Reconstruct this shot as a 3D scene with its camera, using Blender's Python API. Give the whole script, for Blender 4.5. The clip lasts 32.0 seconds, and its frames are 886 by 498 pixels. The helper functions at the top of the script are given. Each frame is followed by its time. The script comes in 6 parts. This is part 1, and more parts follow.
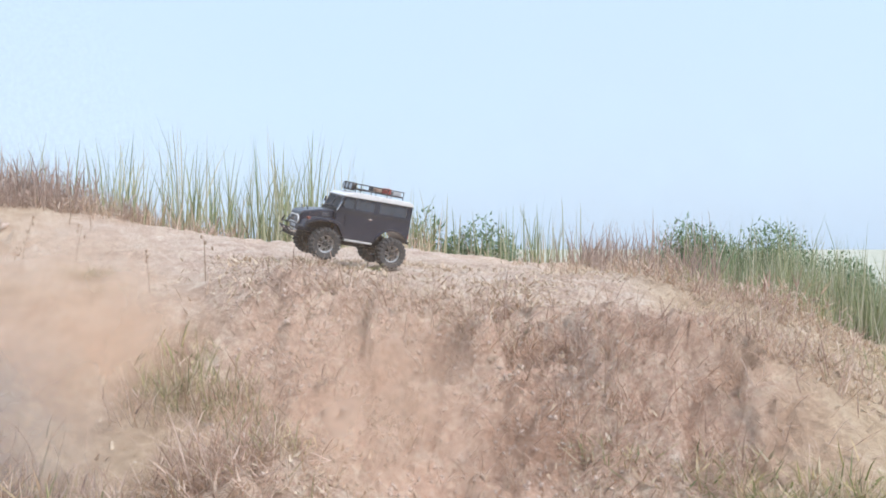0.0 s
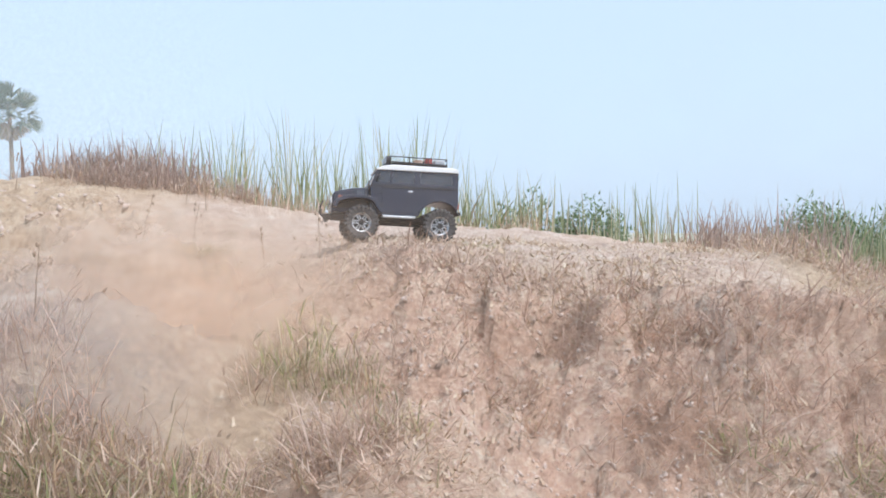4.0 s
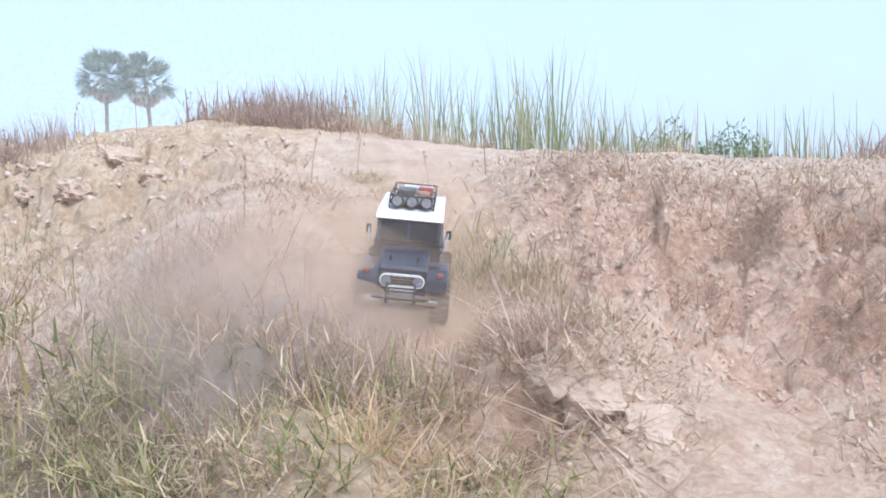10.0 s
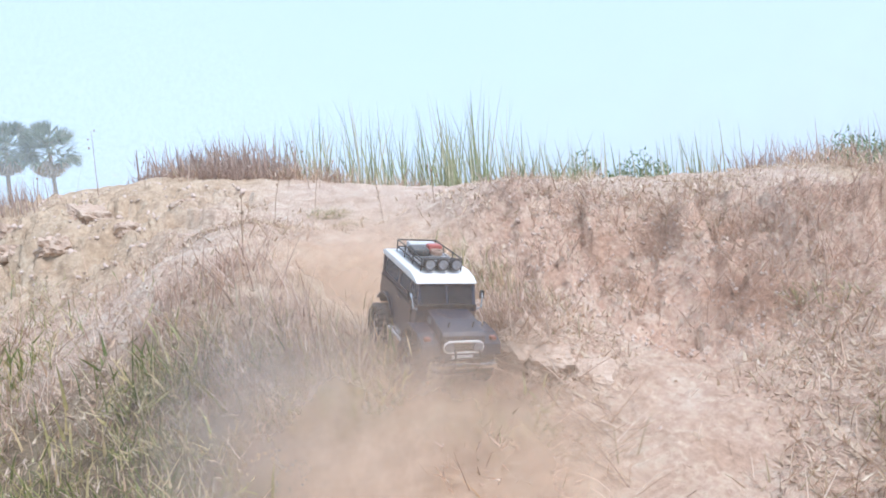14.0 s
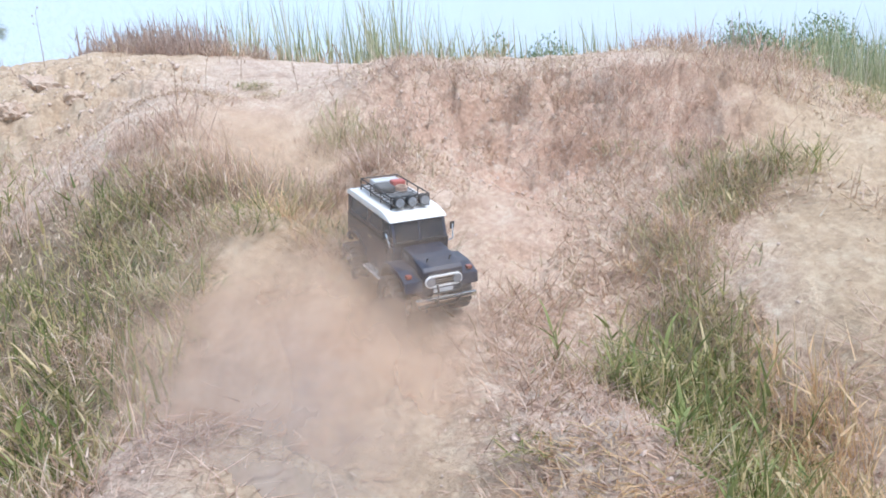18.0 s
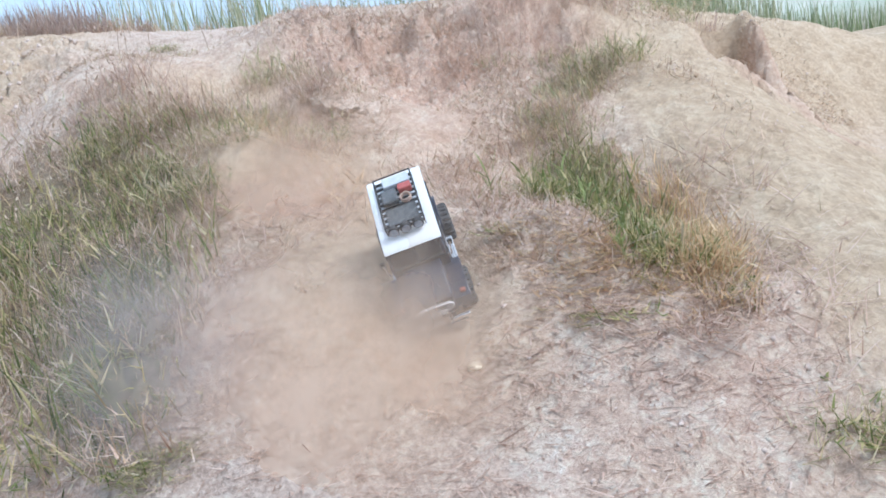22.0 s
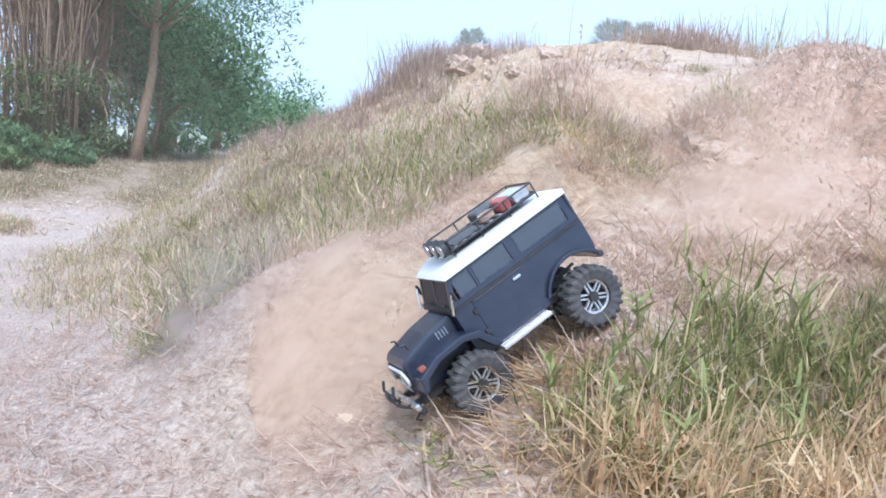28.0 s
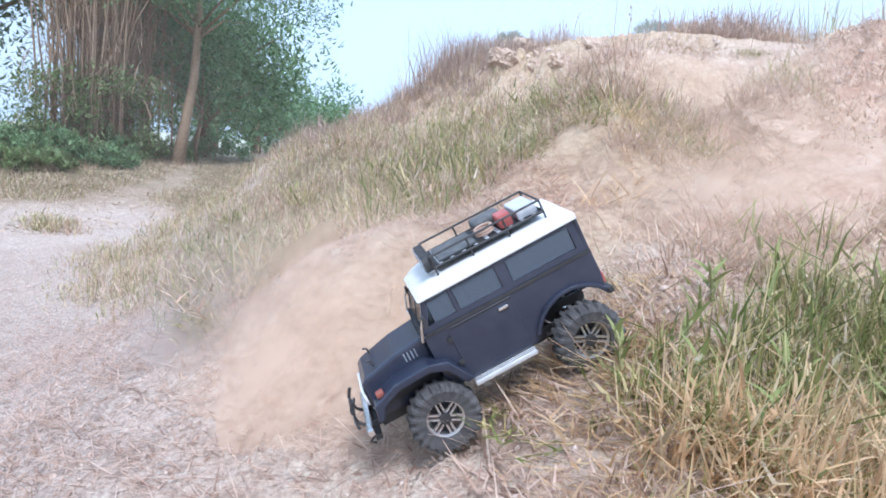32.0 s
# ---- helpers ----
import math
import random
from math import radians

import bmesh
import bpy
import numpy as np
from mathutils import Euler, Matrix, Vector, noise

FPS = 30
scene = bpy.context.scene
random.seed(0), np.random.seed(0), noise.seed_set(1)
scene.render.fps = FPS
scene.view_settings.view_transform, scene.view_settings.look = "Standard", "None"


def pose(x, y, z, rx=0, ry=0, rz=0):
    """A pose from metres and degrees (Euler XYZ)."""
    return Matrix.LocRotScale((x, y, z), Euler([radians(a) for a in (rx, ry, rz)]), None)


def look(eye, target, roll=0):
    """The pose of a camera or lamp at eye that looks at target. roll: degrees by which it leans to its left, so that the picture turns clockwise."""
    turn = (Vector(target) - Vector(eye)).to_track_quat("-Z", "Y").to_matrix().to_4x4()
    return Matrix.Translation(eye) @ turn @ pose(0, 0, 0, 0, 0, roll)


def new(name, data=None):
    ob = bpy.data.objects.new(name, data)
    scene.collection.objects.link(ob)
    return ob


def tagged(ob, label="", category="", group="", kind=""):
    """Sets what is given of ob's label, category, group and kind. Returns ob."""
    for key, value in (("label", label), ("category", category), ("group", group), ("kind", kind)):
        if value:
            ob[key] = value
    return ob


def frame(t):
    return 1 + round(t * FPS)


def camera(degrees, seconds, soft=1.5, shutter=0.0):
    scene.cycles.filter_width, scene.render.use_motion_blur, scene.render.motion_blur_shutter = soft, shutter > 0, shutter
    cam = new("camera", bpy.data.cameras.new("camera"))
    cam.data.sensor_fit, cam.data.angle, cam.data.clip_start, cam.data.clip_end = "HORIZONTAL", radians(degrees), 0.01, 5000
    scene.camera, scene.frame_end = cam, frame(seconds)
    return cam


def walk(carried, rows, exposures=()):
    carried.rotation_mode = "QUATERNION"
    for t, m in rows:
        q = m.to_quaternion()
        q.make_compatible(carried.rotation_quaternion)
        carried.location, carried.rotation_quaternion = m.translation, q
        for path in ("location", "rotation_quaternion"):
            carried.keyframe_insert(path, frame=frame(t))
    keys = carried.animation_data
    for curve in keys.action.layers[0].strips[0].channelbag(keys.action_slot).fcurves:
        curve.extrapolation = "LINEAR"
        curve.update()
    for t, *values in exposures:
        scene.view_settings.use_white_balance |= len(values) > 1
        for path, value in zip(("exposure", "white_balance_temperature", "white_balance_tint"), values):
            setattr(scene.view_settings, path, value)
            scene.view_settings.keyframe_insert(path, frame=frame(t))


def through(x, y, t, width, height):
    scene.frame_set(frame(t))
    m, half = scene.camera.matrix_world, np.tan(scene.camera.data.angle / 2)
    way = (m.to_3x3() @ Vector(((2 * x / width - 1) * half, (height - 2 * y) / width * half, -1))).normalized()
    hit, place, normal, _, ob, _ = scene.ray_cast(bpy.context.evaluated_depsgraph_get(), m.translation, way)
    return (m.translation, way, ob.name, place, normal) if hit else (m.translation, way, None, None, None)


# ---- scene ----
cam = camera(58.5, 32.0, soft=1.75)
PATH = [
    (0.0, pose(0.000, 0.000, 1.750, 90.00, -0.00, 0.00)),
    (0.5, pose(-0.010, 0.030, 1.745, 89.72, 0.13, 1.27)),
    (1.0, pose(-0.035, 0.066, 1.733, 88.64, 0.32, 4.27)),
    (1.5, pose(-0.034, 0.054, 1.736, 88.69, -0.24, 3.97)),
    (2.0, pose(-0.035, 0.055, 1.736, 88.54, 0.11, 4.46)),
    (2.5, pose(-0.027, 0.043, 1.735, 88.90, 0.83, 3.34)),
    (3.0, pose(-0.041, 0.055, 1.732, 89.05, -0.08, 4.51)),
    (3.5, pose(-0.059, 0.068, 1.727, 88.84, 0.03, 6.38)),
    (5.5, pose(-0.101, 0.213, 1.724, 90.03, 0.47, 7.79)),
    (6.0, pose(-0.127, 0.212, 1.732, 92.35, 2.34, 9.67)),
    (6.5, pose(-0.128, 0.214, 1.728, 91.79, 2.57, 9.83)),
    (7.0, pose(-0.156, 0.223, 1.726, 91.54, 1.70, 12.20)),
    (7.5, pose(-0.177, 0.221, 1.721, 90.95, 1.34, 13.57)),
    (8.0, pose(-0.217, 0.190, 1.698, 88.53, -0.61, 16.16)),
    (8.5, pose(-0.161, 0.203, 1.641, 83.05, -0.94, 9.53)),
    (9.0, pose(-0.167, 0.165, 1.653, 85.14, 0.51, 9.94)),
    (9.5, pose(-0.130, 0.084, 1.621, 83.12, 2.09, 11.09)),
    (10.0, pose(-0.208, 0.016, 1.615, 85.56, 2.07, 15.44)),
    (10.5, pose(-0.261, 0.009, 1.614, 88.43, 5.44, 12.17)),
    (11.0, pose(-0.229, -0.032, 1.594, 87.13, 1.03, 7.14)),
    (11.5, pose(-0.207, -0.089, 1.581, 85.61, 5.08, 5.46)),
    (12.0, pose(-0.245, -0.155, 1.586, 87.90, 4.75, 6.45)),
    (12.5, pose(-0.308, -0.149, 1.581, 87.00, 6.41, 1.80)),
    (13.0, pose(-0.326, -0.146, 1.576, 83.77, 4.36, 1.57)),
    (13.5, pose(-0.349, -0.128, 1.561, 86.84, 5.11, 4.23)),
    (14.0, pose(-0.243, -0.406, 1.548, 88.59, 6.22, 9.51)),
    (14.5, pose(-0.011, -0.750, 1.583, 89.10, 3.19, 13.13)),
    (16.5, pose(0.027, -1.113, 1.572, 85.42, 3.85, 14.56)),
    (17.0, pose(0.072, -1.107, 1.541, 84.24, 5.82, 11.68)),
    (17.5, pose(0.065, -1.080, 1.491, 81.49, 5.36, 8.17)),
    (18.0, pose(0.058, -1.066, 1.475, 79.79, 5.60, 5.69)),
    (18.5, pose(0.041, -1.083, 1.435, 77.53, 7.16, 3.40)),
    (19.0, pose(0.058, -1.165, 1.422, 76.49, 8.33, -1.24)),
    (19.5, pose(0.077, -1.394, 1.421, 75.58, 10.88, -5.98)),
    (20.0, pose(-0.053, -1.612, 1.358, 77.86, 10.71, -2.66)),
    (20.5, pose(-0.226, -1.819, 1.351, 77.32, 12.18, -5.60)),
    (21.0, pose(-0.294, -1.876, 1.350, 76.38, 10.95, -7.76)),
    (21.5, pose(-0.324, -1.896, 1.327, 75.66, 9.05, -6.41)),
    (22.0, pose(-0.287, -1.854, 1.336, 76.24, 11.06, -6.75)),
    (22.5, pose(-0.200, -1.810, 1.327, 75.61, 11.86, -5.17)),
    (23.0, pose(-0.141, -1.783, 1.318, 75.89, 14.14, -1.27)),
    (23.5, pose(-0.055, -1.775, 1.360, 78.12, 14.41, 0.17)),
    (24.0, pose(0.122, -1.621, 1.346, 77.35, 13.61, -2.28)),
    (24.5, pose(0.305, -1.294, 1.354, 77.15, 12.08, 4.42)),
    (25.0, pose(0.674, -1.123, 1.315, 80.76, 9.08, 22.42)),
    (25.5, pose(0.821, -0.996, 1.333, 81.16, 4.70, 30.61)),
    (26.0, pose(1.004, -1.012, 1.375, 80.30, 1.19, 38.58)),
    (26.5, pose(1.218, -1.095, 1.377, 78.25, -0.94, 48.97)),
    (28.5, pose(1.053, -0.860, 1.071, 83.56, -5.49, 49.62)),
    (29.0, pose(1.045, -0.856, 1.066, 83.11, -4.42, 51.21)),
    (29.5, pose(1.048, -0.858, 1.067, 83.49, -4.59, 51.29)),
    (30.0, pose(1.047, -0.861, 1.068, 83.65, -4.91, 51.09)),
    (30.5, pose(1.030, -0.863, 1.066, 83.64, -4.49, 50.86)),
    (31.0, pose(1.023, -0.869, 1.058, 83.13, -5.07, 51.13)),
    (31.5, pose(1.024, -0.874, 1.061, 83.49, -4.70, 51.44)),
    (32.0, pose(1.021, -0.881, 1.053, 83.14, -4.37, 52.30)),
]
walk(cam, PATH, [(0, 0.37, 6250, 12), (6, 0.37, 6200, 12), (9, 0.58, 5850, 12), (13, 0.54, 5850, 12), (17, 0.58, 5950, 12), (20, 0.5, 5600, 9), (24, 0.47, 5550, 8), (26, 0.72, 5500, 11), (29, 0.73, 5550, 12), (32, 0.72, 5550, 12)])

# ---------------------------------------------------------------- light
SUN_EL, SUN_AZ = radians(54), radians(126)
world = bpy.data.worlds.new("hazy_sky")
scene.world = world
world.use_nodes = True
wn = world.node_tree.nodes
wn.clear()
w_out = wn.new("ShaderNodeOutputWorld")
w_bg = wn.new("ShaderNodeBackground")
w_sky = wn.new("ShaderNodeTexSky")
w_sky.sky_type = "NISHITA"
w_sky.sun_disc = False
w_sky.sun_elevation, w_sky.sun_rotation = SUN_EL, SUN_AZ
w_sky.air_density, w_sky.dust_density, w_sky.ozone_density = 1.0, 4.0, 1.5
w_mix = wn.new("ShaderNodeMix")
w_mix.data_type = "RGBA"
w_mix.inputs["Factor"].default_value = 0.72
w_mix.inputs["B"].default_value = (6.55, 8.25, 10.0, 1)
wl = world.node_tree.links
wl.new(w_sky.outputs[0], w_mix.inputs["A"])
wl.new(w_mix.outputs["Result"], w_bg.inputs[0])
w_bg.inputs[1].default_value = 0.1
wl.new(w_bg.outputs[0], w_out.inputs[0])

sun_data = bpy.data.lights.new("sun", "SUN")
sun_data.energy, sun_data.angle, sun_data.color = 2.15, radians(16), (1.0, 0.97, 0.955)
sun = new("sun", sun_data)
sun_dir = Vector((math.sin(SUN_AZ) * math.cos(SUN_EL), math.cos(SUN_AZ) * math.cos(SUN_EL), math.sin(SUN_EL)))
sun.matrix_world = look(sun_dir * 30, (0, 0, 0))
scene.view_settings.exposure = 0.4


# ---------------------------------------------------------------- materials
def shader(name):
    m = bpy.data.materials.new(name)
    m.use_nodes = True
    nt = m.node_tree
    b = nt.nodes["Principled BSDF"]
    return m, nt, b


def ramp(nt, fac, stops):
    r = nt.nodes.new("ShaderNodeValToRGB")
    while len(r.color_ramp.elements) < len(stops):
        r.color_ramp.elements.new(0.5)
    for e, (p, c) in zip(r.color_ramp.elements, stops):
        e.position, e.color = p, (*c, 1)
    nt.links.new(fac, r.inputs[0])
    return r.outputs[0]


def noise_tex(nt, scale, detail=6, rough=0.6, coord=None):
    n = nt.nodes.new("ShaderNodeTexNoise")
    n.inputs["Scale"].default_value, n.inputs["Detail"].default_value, n.inputs["Roughness"].default_value = scale, detail, rough
    if coord is None:
        coord = nt.nodes.new("ShaderNodeTexCoord").outputs["Object"]
    nt.links.new(coord, n.inputs["Vector"])
    return n.outputs["Fac"]


def mixed(nt, fac, a, b, mode="MIX"):
    n = nt.nodes.new("ShaderNodeMix")
    n.data_type, n.blend_type = "RGBA", mode
    for key, v in (("Factor", fac), ("A", a), ("B", b)):
        if isinstance(v, (int, float)):
            n.inputs[key].default_value = v
        elif isinstance(v, tuple):
            n.inputs[key].default_value = (*v, 1)
        else:
            nt.links.new(v, n.inputs[key])
    return n.outputs["Result"]


def bump(nt, b, height, strength, distance):
    n = nt.nodes.new("ShaderNodeBump")
    n.inputs["Strength"].default_value, n.inputs["Distance"].default_value = strength, distance
    nt.links.new(height, n.inputs["Height"])
    nt.links.new(n.outputs[0], b.inputs["Normal"])


def attribute(nt, name):
    n = nt.nodes.new("ShaderNodeAttribute")
    n.attribute_name = name
    return n.outputs["Fac"]


def soil_material():
    m, nt, b = shader("dry_soil")
    big = noise_tex(nt, 1.3, 5)
    mid = noise_tex(nt, 9, 8, 0.7)
    fine = noise_tex(nt, 75, 6, 0.75)
    clay = ramp(nt, mid, [(0.28, (0.388, 0.268, 0.206)), (0.5, (0.592, 0.454, 0.362)), (0.72, (0.695, 0.588, 0.498))])
    sand = ramp(nt, mid, [(0.3, (0.415, 0.307, 0.202)), (0.55, (0.537, 0.414, 0.288)), (0.75, (0.620, 0.506, 0.372))])
    fac = ramp(nt, big, [(0.42, (0, 0, 0)), (0.6, (1, 1, 1))])
    col = mixed(nt, attribute(nt, "sandy"), mixed(nt, 0.25, clay, mixed(nt, fac, clay, sand)), sand)
    pale = ramp(nt, fine, [(0.3, (0.400, 0.318, 0.258)), (0.5, (0.505, 0.416, 0.350)), (0.7, (0.590, 0.506, 0.438))])
    red = ramp(nt, noise_tex(nt, 6, 5, 0.7), [(0.35, (0.470, 0.298, 0.212)), (0.55, (0.620, 0.446, 0.345)), (0.75, (0.705, 0.565, 0.470))])
    col = mixed(nt, attribute(nt, "fresh"), col, red)
    col = mixed(nt, attribute(nt, "trodden"), col, mixed(nt, 0.6, ramp(nt, mid, [(0.3, (0.345, 0.282, 0.242)), (0.7, (0.525, 0.450, 0.400))]), pale))
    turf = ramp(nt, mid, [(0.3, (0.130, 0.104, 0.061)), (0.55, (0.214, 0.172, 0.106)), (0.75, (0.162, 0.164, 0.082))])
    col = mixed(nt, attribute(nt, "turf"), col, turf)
    # the ground colour itself pales with distance, in place of haze
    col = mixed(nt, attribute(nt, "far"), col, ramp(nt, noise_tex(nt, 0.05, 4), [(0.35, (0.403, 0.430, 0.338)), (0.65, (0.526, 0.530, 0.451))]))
    crumb = nt.nodes.new("ShaderNodeTexVoronoi")
    crumb.inputs["Scale"].default_value = 55
    nt.links.new(nt.nodes.new("ShaderNodeTexCoord").outputs["Object"], crumb.inputs["Vector"])
    bits = nt.nodes.new("ShaderNodeSeparateColor")
    nt.links.new(crumb.outputs["Color"], bits.inputs[0])
    col = mixed(nt, 0.2, col, ramp(nt, bits.outputs[0], [(0.1, (0.3, 0.27, 0.25)), (0.5, (0.52, 0.5, 0.49)), (0.95, (0.8, 0.78, 0.76))]), "OVERLAY")
    soft = nt.nodes.new("ShaderNodeMapRange")
    nt.links.new(attribute(nt, "sandy"), soft.inputs[0])
    soft.inputs["To Min"].default_value, soft.inputs["To Max"].default_value = 0.44, 0.16
    col = mixed(nt, soft.outputs[0], col, ramp(nt, fine, [(0.3, (0.16, 0.13, 0.12)), (0.5, (0.55, 0.53, 0.52)), (0.7, (0.95, 0.93, 0.92))]), "OVERLAY")
    nt.links.new(col, b.inputs["Base Color"])
    b.inputs["Roughness"].default_value = 0.95
    b.inputs["Specular IOR Level"].default_value = 0.15
    bump(nt, b, mixed(nt, 0.5, mid, fine), 0.9, 0.025)
    return m


def blade_material(name, stops, rough=0.6, through=0.38):
    m, nt, b = shader(name)
    g = nt.nodes.new("ShaderNodeNewGeometry")
    isl = g.outputs["Random Per Island"]
    col = ramp(nt, isl, stops)
    tex = noise_tex(nt, 30, 3)
    col = mixed(nt, 0.35, col, ramp(nt, tex, [(0.3, (0.3, 0.27, 0.22)), (0.7, (0.8, 0.78, 0.7))]), "OVERLAY")
    nt.links.new(col, b.inputs["Base Color"])
    b.inputs["Roughness"].default_value = rough
    b.inputs["Specular IOR Level"].default_value = 0.25
    t = nt.nodes.new("ShaderNodeBsdfTranslucent")
    nt.links.new(col, t.inputs[0])
    mx = nt.nodes.new("ShaderNodeMixShader")
    mx.inputs[0].default_value = through
    nt.links.new(b.outputs[0], mx.inputs[1])
    nt.links.new(t.outputs[0], mx.inputs[2])
    nt.links.new(mx.outputs[0], nt.nodes["Material Output"].inputs[0])
    return m


def plain_material(name, a, b_col, scale=40, rough=0.5, metal=0.0, relief=0.15, coat=0.0, depth=0.002):
    m, nt, b = shader(name)
    n = noise_tex(nt, scale, 6, 0.65)
    n2 = noise_tex(nt, scale / 7, 3)
    col = ramp(nt, n, [(0.3, a), (0.7, b_col)])
    col = mixed(nt, 0.25, col, ramp(nt, n2, [(0.35, a), (0.65, b_col)]))
    nt.links.new(col, b.inputs["Base Color"])
    r = nt.nodes.new("ShaderNodeMapRange")
    r.inputs["To Min"].default_value, r.inputs["To Max"].default_value = max(0.02, rough - 0.12), min(1, rough + 0.12)
    nt.links.new(n2, r.inputs[0])
    nt.links.new(r.outputs[0], b.inputs["Roughness"])
    b.inputs["Metallic"].default_value = metal
    b.inputs["Coat Weight"].default_value = coat
    bump(nt, b, n, relief, depth)
    return m


def glass_material(name, colour, clear):
    m, nt, b = shader(name)
    b.inputs["Base Color"].default_value = (*colour, 1)
    b.inputs["Roughness"].default_value = 0.2
    b.inputs["Transmission Weight"].default_value = clear
    b.inputs["IOR"].default_value = 1.12
    return m


SOIL = soil_material()
STRAW = blade_material("straw", [(0.0, (0.549, 0.399, 0.319)), (0.3, (0.686, 0.532, 0.456)), (0.5, (0.314, 0.209, 0.171)), (0.7, (0.51, 0.351, 0.274)), (1.0, (0.755, 0.598, 0.524))])
DRY = blade_material("dry_grass", [(0.0, (0.631, 0.447, 0.341)), (0.3, (0.843, 0.688, 0.577)), (0.5, (0.248, 0.163, 0.124)), (0.75, (0.564, 0.393, 0.275)), (1.0, (0.316, 0.284, 0.17))])
LITTER = blade_material("dead_leaf", [(0.0, (0.32, 0.235, 0.172)), (0.25, (0.55, 0.43, 0.325)), (0.5, (0.69, 0.57, 0.45)), (0.75, (0.48, 0.35, 0.255)), (1.0, (0.74, 0.64, 0.52))], 0.8, 0.15)
RUST = blade_material("russet_grass", [(0.0, (0.362, 0.255, 0.216)), (0.4, (0.502, 0.387, 0.335)), (0.8, (0.301, 0.214, 0.184)), (1.0, (0.603, 0.519, 0.454))])
GOLD = blade_material("golden_straw", [(0.0, (0.68, 0.46, 0.27)), (0.35, (0.80, 0.60, 0.39)), (0.6, (0.46, 0.29, 0.16)), (0.8, (0.74, 0.54, 0.33)), (1.0, (0.38, 0.35, 0.17))])
GREEN = blade_material("green_grass", [(0.0, (0.105, 0.134, 0.042)), (0.35, (0.195, 0.225, 0.072)), (0.55, (0.315, 0.315, 0.118)), (0.75, (0.47, 0.40, 0.2)), (1.0, (0.72, 0.57, 0.36))])
MIXED = blade_material("half_dry_grass", [(0.0, (0.165, 0.205, 0.085)), (0.28, (0.35, 0.36, 0.17)), (0.5, (0.78, 0.64, 0.42)), (0.75, (0.285, 0.215, 0.135)), (1.0, (0.79, 0.70, 0.53))])
REED = blade_material("reed_leaf", [(0.0, (0.227, 0.286, 0.142)), (0.4, (0.330, 0.377, 0.202)), (0.7, (0.493, 0.490, 0.334)), (1.0, (0.638, 0.612, 0.486))], 0.5, 0.3)
LEAF = blade_material("tree_leaf", [(0.0, (0.10, 0.18, 0.088)), (0.5, (0.155, 0.262, 0.125)), (1.0, (0.24, 0.355, 0.185))], 0.5, 0.3)
LEAF_LIGHT = blade_material("shrub_leaf", [(0.0, (0.123, 0.19, 0.077)), (0.5, (0.19, 0.266, 0.11)), (1.0, (0.285, 0.342, 0.176))], 0.5, 0.35)
# palm leaf tones lightened a little to stand in for distance haze
PALM = blade_material("palm_leaf", [(0.0, (0.2, 0.26, 0.2)), (0.6, (0.26, 0.32, 0.24)), (1.0, (0.38, 0.36, 0.28))], 0.5, 0.2)
SHOOT = blade_material("shoot_leaf", [(0.0, (0.12, 0.165, 0.058)), (0.5, (0.22, 0.265, 0.095)), (0.8, (0.36, 0.36, 0.15)), (1.0, (0.62, 0.50, 0.27))], 0.55, 0.25)
CANE_GREEN = plain_material("green_cane", (0.2, 0.22, 0.09), (0.42, 0.38, 0.18), 30, 0.6, 0, 0.2)
BARK = plain_material("bark", (0.2, 0.13, 0.08), (0.36, 0.26, 0.17), 25, 0.9, 0, 0.8, 0, 0.02)
CANE = plain_material("dead_cane", (0.22, 0.14, 0.09), (0.4, 0.29, 0.2), 30, 0.8, 0, 0.4)
CLOD = plain_material("clod", (0.50, 0.38, 0.315), (0.73, 0.60, 0.51), 60, 0.95, 0, 0.6, 0, 0.006)
SOIL_BLOCK = plain_material("clay_block", (0.42, 0.30, 0.222), (0.61, 0.485, 0.385), 22, 0.95, 0, 0.8, 0, 0.012)
STONE = plain_material("pale_stone", (0.6, 0.47, 0.3), (0.78, 0.68, 0.52), 30, 0.85, 0, 0.5, 0, 0.004)
PAINT = plain_material("dark_blue_paint", (0.013, 0.018, 0.038), (0.038, 0.043, 0.064), 18, 0.34, 0, 0.03, 0.3)
TRIM = plain_material("black_plastic", (0.018, 0.018, 0.02), (0.05, 0.047, 0.045), 60, 0.6, 0, 0.2)
RUBBER = plain_material("dusty_rubber", (0.036, 0.036, 0.038), (0.115, 0.108, 0.104), 50, 0.9, 0, 0.3)
WHITE = plain_material("white_paint", (0.72, 0.72, 0.72), (0.84, 0.84, 0.83), 12, 0.4, 0, 0.03, 0.2)
CHROME = plain_material("chrome", (0.62, 0.62, 0.63), (0.8, 0.8, 0.8), 50, 0.22, 1.0, 0.05)
RIM = plain_material("dusty_chrome", (0.42, 0.42, 0.43), (0.74, 0.73, 0.72), 90, 0.3, 0.8, 0.2)
SILVER = plain_material("silver_plastic", (0.55, 0.55, 0.55), (0.72, 0.72, 0.72), 60, 0.4, 0.6, 0.1)
RED = plain_material("red_plastic", (0.34, 0.07, 0.06), (0.48, 0.13, 0.11), 30, 0.5)
AMBER = plain_material("amber_lens", (0.24, 0.07, 0.05), (0.36, 0.13, 0.09), 40, 0.35)
LENS = plain_material("lamp_lens", (0.2, 0.22, 0.25), (0.42, 0.45, 0.5), 80, 0.15, 0.3)
CARGO = plain_material("dark_canvas", (0.06, 0.063, 0.065), (0.16, 0.16, 0.16), 70, 0.9, 0, 0.4)
GREY = plain_material("grey_plastic", (0.4, 0.42, 0.44), (0.62, 0.63, 0.65), 40, 0.5)
# grey holds dust plus the brightness seen through the side panes
GLASS = glass_material("dusty_lit_glass", (0.19, 0.22, 0.26), 0.6)
